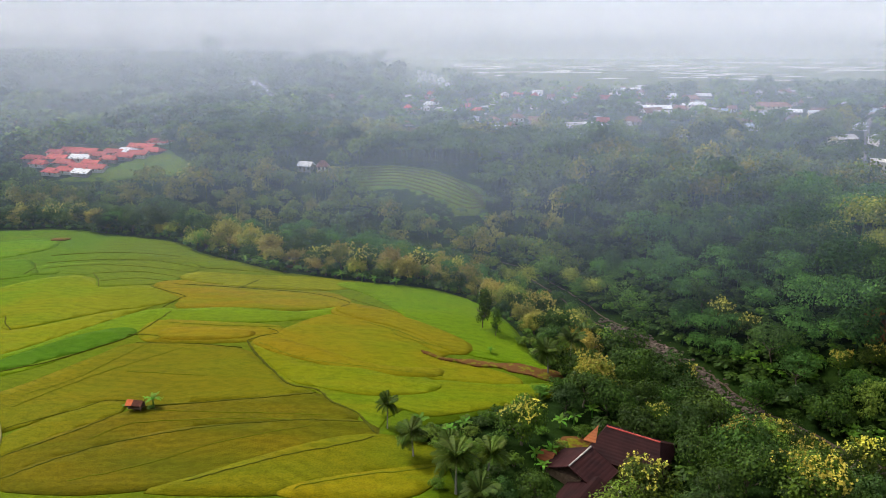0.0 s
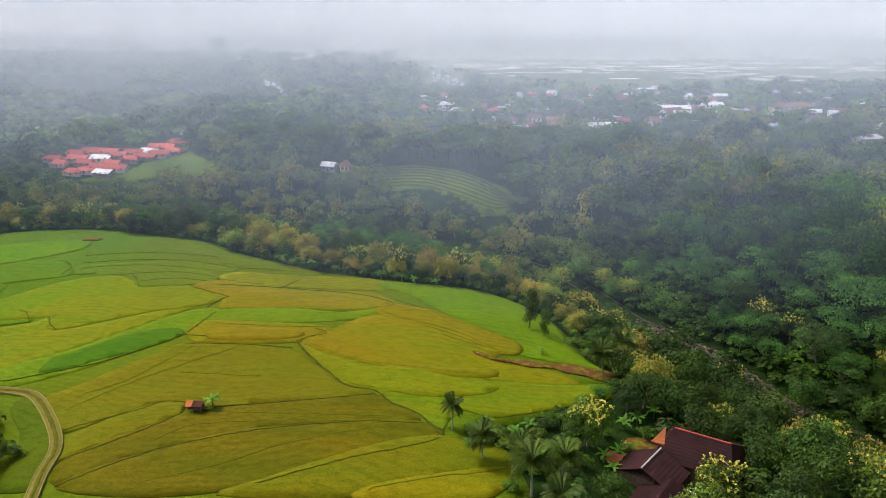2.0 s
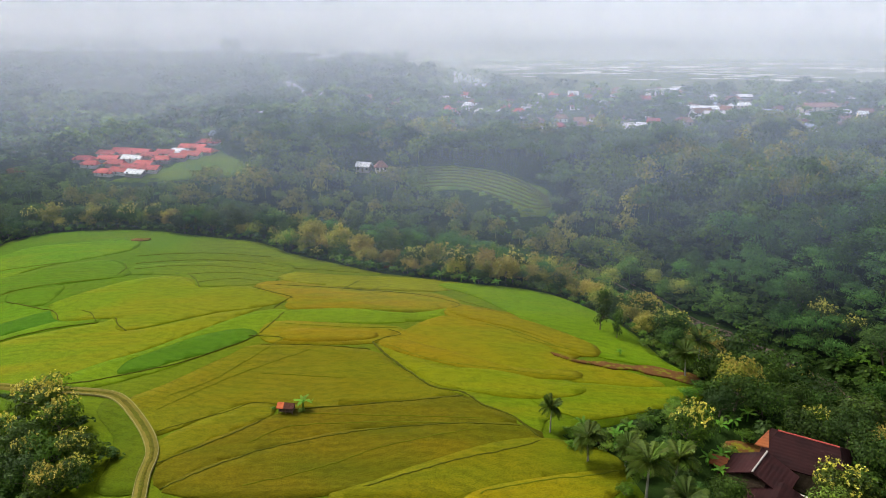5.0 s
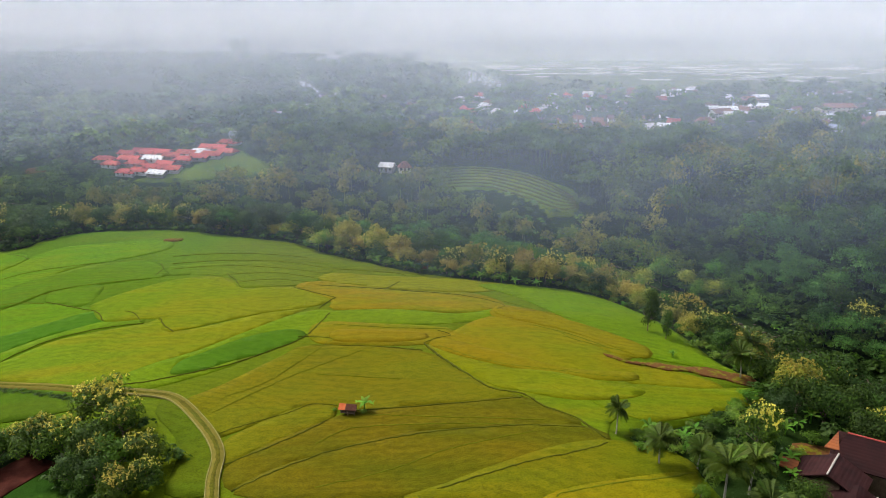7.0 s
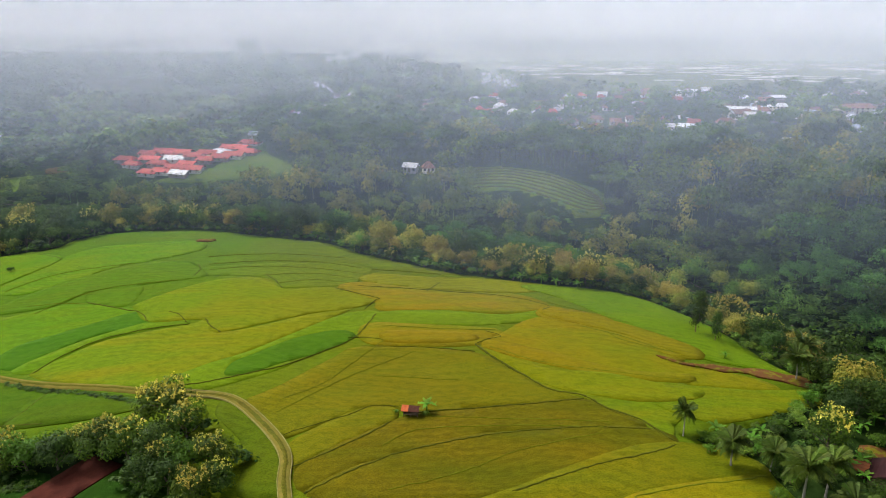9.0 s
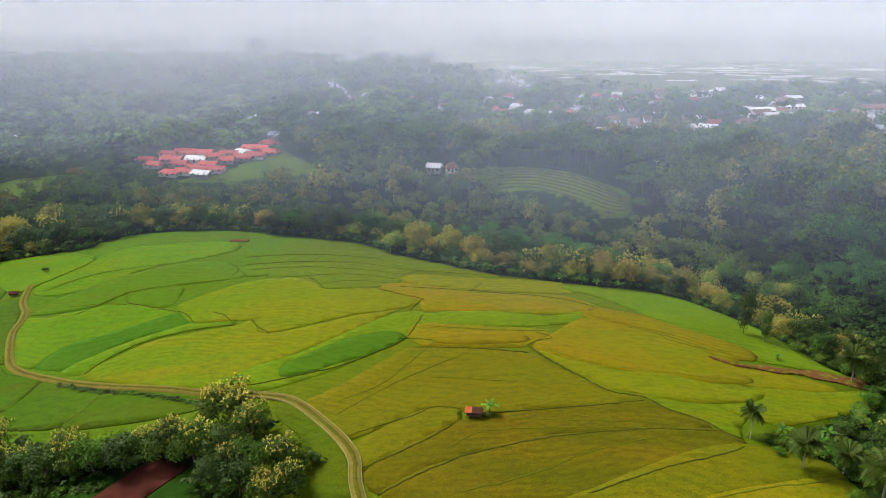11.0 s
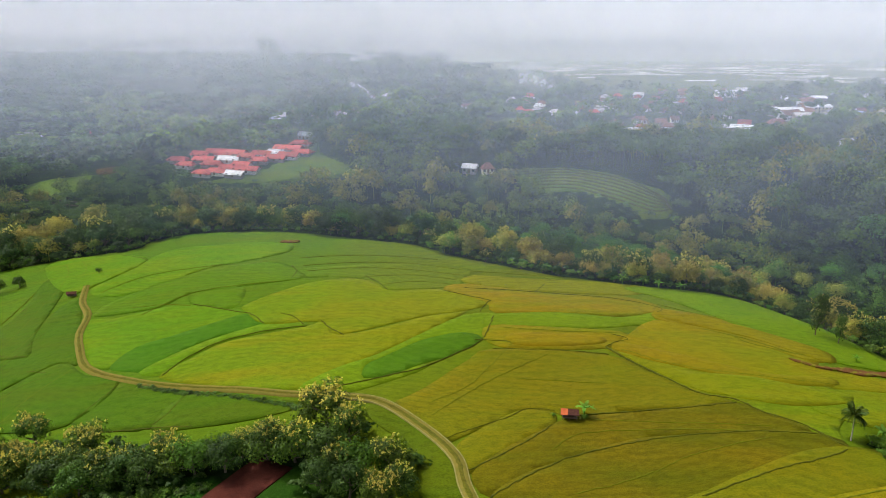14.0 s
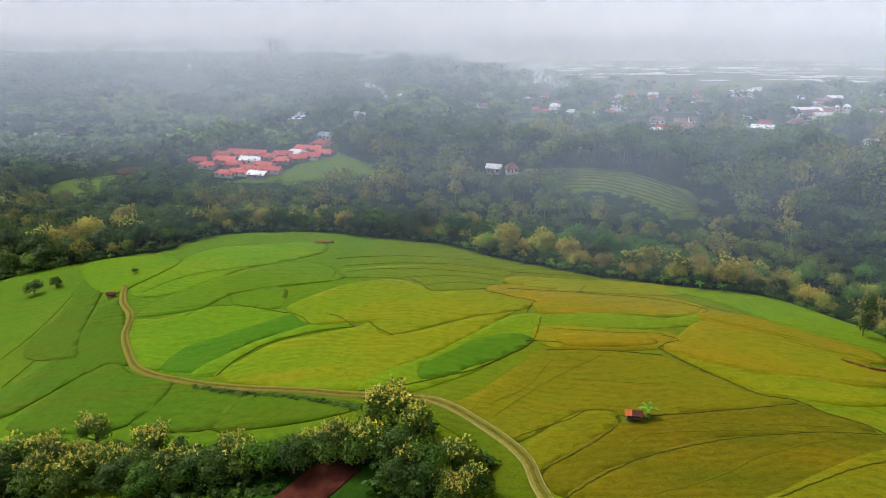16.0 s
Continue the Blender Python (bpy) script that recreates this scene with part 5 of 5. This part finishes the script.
# ---- field huts ----
def field_hut(x, y, turn, size, bright, label):
    base = new("field_hut")
    base.matrix_basis = Matrix.Translation((x, y, float(height(x, y)) + 0.1)) @ Matrix.Rotation(radians(turn), 4, "Z") @ Matrix.Diagonal((size, size, size, 1))
    for px in (-1.5, 0.0, 1.5):
        for py in (-0.9, 0.9):
            bm = bmesh.new()
            tube(bm, [(px, py, -0.6), (px + 0.02, py, 0.8), (px, py, 1.75)], [0.07, 0.06, 0.055], 6)
            part("post", bm, TIMBER, base)
    add_box("platform", (-1.55, 1.55, -0.95, 0.95, 0.55, 0.65), TIMBER, base)
    add_box("back_wall", (-1.5, 1.5, 0.86, 0.92, 0.65, 1.6), TIMBER, base)
    add_box("side_wall", (-1.56, -1.5, -0.9, 0.9, 0.65, 1.7), PLASTER_DIM if bright else TIMBER, base)

    def sheet(name, x0, x1, mat, lab):
        v, f = roof_mesh(x1 - x0, 2.6, 1.55, 2.35, 0, 0.07)
        mesh_object(name, [(a + (x0 + x1) / 2, b, c + 0.04 * math.sin(5 * a + 3 * b)) for a, b, c in v], f, mat, base, lab)

    sheet("roof", -1.95, -0.45 if bright else 0.0, TARP if bright else THATCH, "orange sheet" if bright else "")
    sheet("roof", -0.44 if bright else 0.01, 1.9, THATCH, "dark old thatch" if bright else "")
    return tagged(base, label, "hut", "huts in the fields")


field_hut(-57.6, 123.2, -8, 0.85, True, "small field hut with an orange and dark roof")
field_hut(-197.5, 216.5, 10, 0.75, False, "small dark thatched hut beside the field road")
plant("banana", banana, 0, -54.8, 124.2, 1.7)
plant("shrub", shrub, 0, -54.9, 123.2, 0.8)
plant("shrub", shrub, 1, -60.4, 124.4, 0.6)

# ---- flooded plots on the plain ----
WATER = Nodes("flooded_plot")
WATER = WATER.finish(WATER.mix(WATER.noise(0.05), (0.34, 0.31, 0.29), (0.48, 0.44, 0.42)), 0.4, specular=0.6)
v_all, f_all = [], []
for k in range(420):
    x, y = rng.uniform(20, 980), rng.uniform(800, 1220)
    if noise.noise((x * 0.008, y * 0.012, 1.0)) < -0.12:
        continue
    w, d = rng.uniform(14, 46), rng.uniform(3, 8)
    v, f = box(-w / 2, w / 2, -d / 2, d / 2, -0.5, 0.0)
    skew = rng.uniform(-0.2, 0.2)
    z = float(height(x, y)) + 0.5
    f_all += [tuple(i + len(v_all) for i in q) for q in f]
    v_all += [(x + a + skew * b, y + b + 0.05 * a, z + c) for a, b, c in v]
tagged(mesh_object("flooded_plots", v_all, f_all, WATER), "pale flooded plots of rice land on the plain", "paddies", kind="stuff")

# ---- stones in the stream ----
v_all, f_all = [], []
bm = bmesh.new()
bmesh.ops.create_icosphere(bm, subdivisions=1, radius=1)
ball_v, ball_f = np.array([v.co for v in bm.verts]), [[v.index for v in f.verts] for f in bm.faces]
bm.free()
course = [(x, y) for x, y in rounded(CHANNEL, False, 12)]
for k in range(1100):
    j = int(rng.integers(8, 60))
    x, y = course[j][0] + rng.normal(0, 1.9), course[j][1] + rng.normal(0, 1.9)
    s = rng.uniform(0.15, 0.75) * np.array([1, rng.uniform(0.6, 1), 0.6])
    pts = ball_v * (1 + rng.uniform(-0.2, 0.2, (len(ball_v), 1))) * s + [x, y, float(height(x, y)) + 0.08]
    f_all += [tuple(i + len(v_all) for i in q) for q in ball_f]
    v_all += [tuple(p) for p in pts]
tagged(mesh_object("stream_stones", v_all, f_all, STONE), "brown stones strewn along the stream bed", "stones", kind="stuff")

# ---- smoke over the village ----
def smoke_veil():
    n = Nodes("smoke")
    dist = n.add("ShaderNodeTexGradient", Vector=n.where)
    dist.gradient_type = "SPHERICAL"
    fac = n.sum("MULTIPLY", n.sum("MULTIPLY", dist.outputs["Fac"], n.noise(2.2, 4)), 0.75)
    lit = n.add("ShaderNodeMixShader", Fac=0.5)
    n.tree.links.new(n.add("ShaderNodeBsdfDiffuse", Color=(0.85, 0.88, 0.93)).outputs[0], lit.inputs[1])
    n.tree.links.new(n.add("ShaderNodeBsdfTranslucent", Color=(0.85, 0.88, 0.93)).outputs[0], lit.inputs[2])
    both = n.add("ShaderNodeMixShader", Fac=fac)
    n.tree.links.new(n.add("ShaderNodeBsdfTransparent").outputs[0], both.inputs[1])
    n.tree.links.new(lit.outputs[0], both.inputs[2])
    n.tree.links.new(both.outputs[0], n.out.inputs["Surface"])
    return n.mat


SMOKE = smoke_veil()


def plume(x, y, rise, drift, size):
    base = new("smoke_plume")
    base.location = (x, y, float(height(x, y)))
    for k in range(6):
        t = k / 5
        ring = [(r * math.cos(a), 0.15 * (1 - r * r), r * math.sin(a)) for r in (0.34, 0.67, 1.0) for a in np.linspace(0, 6.283, 17)[:16]]
        verts = [(0, 0.15, 0)] + ring
        faces = [(0, 1 + j, 1 + (j + 1) % 16) for j in range(16)] + [(1 + q * 16 + j, 17 + q * 16 + j, 17 + q * 16 + (j + 1) % 16, 1 + q * 16 + (j + 1) % 16) for q in range(2) for j in range(16)]
        puff = mesh_object("puff", verts, faces, SMOKE, base, flat=False)
        s = size * (0.35 + t)
        puff.matrix_basis = Matrix.Translation((drift * t ** 1.4, 4 * k, 5 + rise * t)) @ Matrix.Rotation(k, 4, "Y") @ Matrix.Diagonal((s * 1.4, s, s, 1))
    return tagged(base, "thin white smoke drifting up from the village", "smoke")


plume(14, 650, 17, -34, 10)
plume(-150, 660, 12, -22, 6)

# ---- woods: uncounted trees of the valley and the plain ----
def woods(name, label, spots, protos):
    """One object: at each spot (x, y, radius, proto) a crown of that kind."""
    all_v, all_f, all_m, n = [], [], [], 0
    rng = np.random.default_rng(len(spots))
    slots = sorted({m for p in protos for m in (p[3], p[4])})
    for x, y, r, k in spots:
        v, f, b, leaf, bloom, tall = protos[k]
        a = rng.uniform(0, 6.283)
        c, s = math.cos(a) * r, math.sin(a) * r * rng.uniform(0.8, 1.15)
        w = np.stack([v[:, 0] * c - v[:, 1] * s + x, v[:, 0] * s + v[:, 1] * c + y, v[:, 2] * r * tall * rng.uniform(0.85, 1.2)], 1)
        w[:, 2] += float(height(x, y)) - 0.3
        all_v.append(w), all_f.append(f + n), all_m.append(np.where(b, slots.index(bloom), slots.index(leaf)))
        n += len(v)
    ob = mesh_object(name, np.concatenate(all_v), np.concatenate(all_f), [LEAF[m] for m in slots], slots=np.concatenate(all_m))
    return tagged(ob, label, "woods", kind="stuff")


def with_trunk(made, thick=0.04, top=0.9):
    v, f, b = made
    ring = np.array([(1, 0), (-0.5, 0.87), (-0.5, -0.87)])
    t = np.concatenate([np.c_[ring * thick, np.full(3, -0.2)], np.c_[ring * thick * 0.6, np.full(3, top)]])
    tf = np.array([[0, 1, 4, 3], [1, 2, 5, 4], [2, 0, 3, 5]]) + len(v)
    return np.concatenate([v, t]), np.concatenate([f, tf]), np.concatenate([b, np.zeros(3, bool)])


MID = []
for k in range(3):
    MID.append((*with_trunk(crown_of(400 + k, 29, 15, 0.094, "round", 9)), (TEAK, TEAK, GOLDEN)[k], GOLDEN, 1.0))
for k in range(3):
    MID.append((*with_trunk(crown_of(410 + k, 29, 15, 0.094)), (BROAD, DARK, BROAD)[k], BROAD, 1.0))
for k in range(2):
    MID.append((*with_trunk(crown_of(420 + k, 29, 15, 0.084, "flat"), 0.025, 1.35), FEATHER, FEATHER, 1.25))
for k in range(2):
    MID.append((*crown_of(430 + k, 29, 15, 0.076, "plume"), BAMBOO, BAMBOO, 1.0))
MID.append((*crown_of(440, 29, 15, 0.092), FRESH, FRESH, 0.8))
NEARER = []
for k in range(3):
    NEARER.append((*with_trunk(crown_of(460 + k, 48, 24, 0.055, "round", 26)), (TEAK, GOLDEN, GOLDEN)[k], GOLDEN, 1.0))
for k in range(3):
    NEARER.append((*with_trunk(crown_of(470 + k, 48, 24, 0.055)), (BROAD, DARK, BROAD)[k], BROAD, 1.0))
for k in range(2):
    NEARER.append((*with_trunk(crown_of(480 + k, 48, 24, 0.048, "flat"), 0.025, 1.35), FEATHER, FEATHER, 1.2))
for k in range(2):
    NEARER.append((*crown_of(490 + k, 48, 24, 0.046, "plume"), BAMBOO, BAMBOO, 1.0))
NEARER.append((*crown_of(496, 48, 24, 0.055), FRESH, FRESH, 0.8))
FARS = [(*crown_of(500, 12, 7, 0.195), TEAK, DULL, 0.85), (*crown_of(501, 12, 7, 0.195), BROAD, BROAD, 0.85), (*crown_of(502, 12, 7, 0.195), DARK, DARK, 0.95), (*crown_of(503, 12, 7, 0.195, "flat"), FEATHER, FEATHER, 0.9), (*crown_of(504, 12, 7, 0.195), BROAD, BROAD, 0.8)]


def free(x, y, room):
    if inside(np.array(x), np.array(y), FIELD) or abs(float(from_channel(x, y))) < (7.0 if y < 240 else 3):
        return False
    if room > 0 and 158 < y < 204 and -13 < float(from_channel(x, y)) < 0:
        return False
    if any(inside(np.array(x), np.array(y + o), c) for c in CLEARINGS for o in (0, 6, 12)):
        return False
    return all((x - hx) ** 2 + (y - hy) ** 2 > (hr + room) ** 2 for hx, hy, hr in HOUSES_AT)


def in_sight(x, y):
    return abs(x + 45) < 45 + 0.61 * y + 15


def scatter(rng, y0, y1, step, ok):
    out, y = [], y0
    while y < y1:
        reach = 90 + 0.64 * y
        for x in np.arange(-45 - reach, -45 + reach, step):
            px, py = x + rng.uniform(-0.45, 0.45) * step, y + rng.uniform(-0.45, 0.45) * step
            if ok(px, py):
                out.append((px, py))
        y += step
    return out

BUSH = [(*crown_of(450 + k, 7, 9, 0.24), (BROAD, DARK, FRESH)[k], BROAD, 0.7) for k in range(3)]

rng = np.random.default_rng(5)
known = np.array([(x, y) for x, y, r in TEAK_EAST + BROAD_EAST + EDGE_TEAK + EDGE_GREEN + WEST_TEAK + WEST_GREEN + HEDGE_TEAK + HEDGE_GREEN + PALMS + FEATHER_EAST])
near_spots, mid_spots, far_spots = [], [], []
for x, y in scatter(rng, 84, 430, 8.3, lambda x, y: in_sight(x, y) and free(x, y, 3)):
    if np.min(np.hypot(known[:, 0] - x, known[:, 1] - y)) < 4.2 or (y < 200 and x < 27) or (y < 180 and x < 0.64 * y + 14):
        continue
    n = noise.noise((x * 0.018, y * 0.018, 0.0)) + 0.35 * noise.noise((x * 0.07, y * 0.07, 4.0))
    m = noise.noise((x * 0.022 + 40, y * 0.022, 9.0))
    if n > 0.14:
        k = int(rng.integers(0, 3))
    elif n < -0.22:
        k = 6 + int(rng.integers(0, 2))
    elif m > 0.2:
        k = 8 + int(rng.integers(0, 2))
    else:
        k = int(rng.choice([3, 4, 5, 3, 5, 10, 0, 6, 4, 2]))
    bank = float(from_channel(x, y))
    r = rng.uniform(2.8, 4.6) if bank < 0 else rng.uniform(3.6, 6.2) if bank < 32 else rng.choice([4.6, 6.0, 7.4, 8.6]) * rng.uniform(0.9, 1.1)
    (near_spots if y < 262 else mid_spots).append((x, y, r, k))
for x, y in scatter(rng, 432, 760, 10.6, lambda x, y: in_sight(x, y) and free(x, y, 3)):
    n = noise.noise((x * 0.012, y * 0.012, 2.0))
    if x > -90 and y > 690 + 0.9 * min(max(110 - x, 0), 200) and rng.random() < 0.93 or y > 560 and x > 60 and rng.random() < 0.35:
        continue
    far_spots.append((x, y, rng.choice([4.4, 5.8, 7.4, 8.6] if x > -60 else [4.6, 6.2, 8.0, 10.5]) * rng.uniform(0.85, 1.1), 0 if n > 0.2 else int(rng.integers(1, 5))))
for x, y in scatter(rng, 765, 1500, 20.0, lambda x, y: in_sight(x, y) and free(x, y, 3)):
    if x > -90 and y > 690 + 0.9 * min(max(110 - x, 0), 200):
        continue
    if noise.noise((x * 0.006, y * 0.006, 7.0)) < -0.25:
        continue
    far_spots.append((x, y, rng.uniform(8, 12), int(rng.integers(1, 5))))
for x, y in scatter(rng, 1500, 2300, 40.0, lambda x, y: in_sight(x, y) and noise.noise((x * 0.004, y * 0.004, 3.0)) > -0.05):
    far_spots.append((x, y, rng.uniform(14, 20), int(rng.integers(1, 5))))
bushes = [(x, y, rng.uniform(1.6, 3.0), int(rng.choice([0, 1, 0, 1, 2]))) for x, y in scatter(rng, 84, 300, 5.2, lambda x, y: in_sight(x, y) and free(x, y, 0)) if not (x < 24 and y < 195)]
bushes += [(x, y, rng.uniform(1.7, 3.4), int(rng.choice([0, 1, 0, 2]))) for x, y in scatter(rng, 84, 300, 3.6, lambda x, y: x > 20 and 4.6 < float(from_channel(x, y)) < 42 and in_sight(x, y))]
for c in CLEARINGS:
    for k in range(70):
        a, b = c[k % len(c)], c[(k + 1) % len(c)]
        t, off = rng.random(), rng.uniform(3, 24)
        x, y = a[0] + (b[0] - a[0]) * t, a[1] + (b[1] - a[1]) * t - off
        if not inside(np.array(x), np.array(y), c) and all((x - hx) ** 2 + (y - hy) ** 2 > 30 for hx, hy, hr in HOUSES_AT):
            bushes.append((x, y, rng.uniform(1.8, 3.2), int(rng.choice([0, 1, 2]))))
HEDGE = [(-200, 132), (-150, 126), (-120, 120), (-100, 126), (-84, 112), (-84, 97), (-94, 96), (-104, 106), (-116, 109), (-140, 106), (-200, 112)]
bushes += [(x, y, rng.uniform(1.5, 2.4), int(rng.choice([0, 1]))) for x, y in scatter(rng, 94, 134, 3.2, lambda x, y: inside(np.array(x), np.array(y), HEDGE)) if not inside(np.array(x), np.array(y), SOIL_PLOT) and away(np.array(x), np.array(y), SOIL_PLOT) > 2.4]
woods("undergrowth_bushes", "dense low bushes covering the valley slopes", bushes, BUSH)
woods("slope_woods", "dense woods of teak, bamboo and feathery trees on the valley slopes", near_spots, NEARER)
woods("valley_woods", "mixed green woods of teak, bamboo and feathery trees filling the valley", mid_spots, MID)
woods("far_woods", "hazy woods stretching from the valley to the plain", far_spots, FARS)

# low leafy crops beside the road and at the hedge's foot
def crop_row(line, width, step, size, label):
    """A planted strip of knee- to waist-high leafy crops along a line."""
    rng, made = np.random.default_rng(len(line) + int(width * 10)), []
    for c in rounded(line, False, 17):
        for k in range(max(1, int(width / step))):
            made.append((c.x + rng.uniform(-0.5, 0.5) * width * 0.4, c.y + rng.uniform(-0.5, 0.5) * width, rng.uniform(0.8, 1.4) * size, int(rng.choice([2, 0, 2]))))
    ob = woods("leafy_crops", label, made, BUSH)
    ob["category"] = "crops"


crop_row([(-148, 148.6), (-142, 145.6), (-135.8, 142.6), (-125.5, 139.6), (-115.1, 134.9), (-109, 131.9)], 1.5, 0.5, 0.5, "dark green leafy crop planted along the field road")
crop_row([(-178, 120.5), (-170, 119.6), (-161.2, 118.6)], 3.0, 0.7, 0.7, "low leafy crop in front of the hedge")
crop_row([(-138, 109.4), (-130, 108.6), (-119.6, 108.6)], 2.4, 0.7, 0.7, "low leafy crop in front of the hedge")
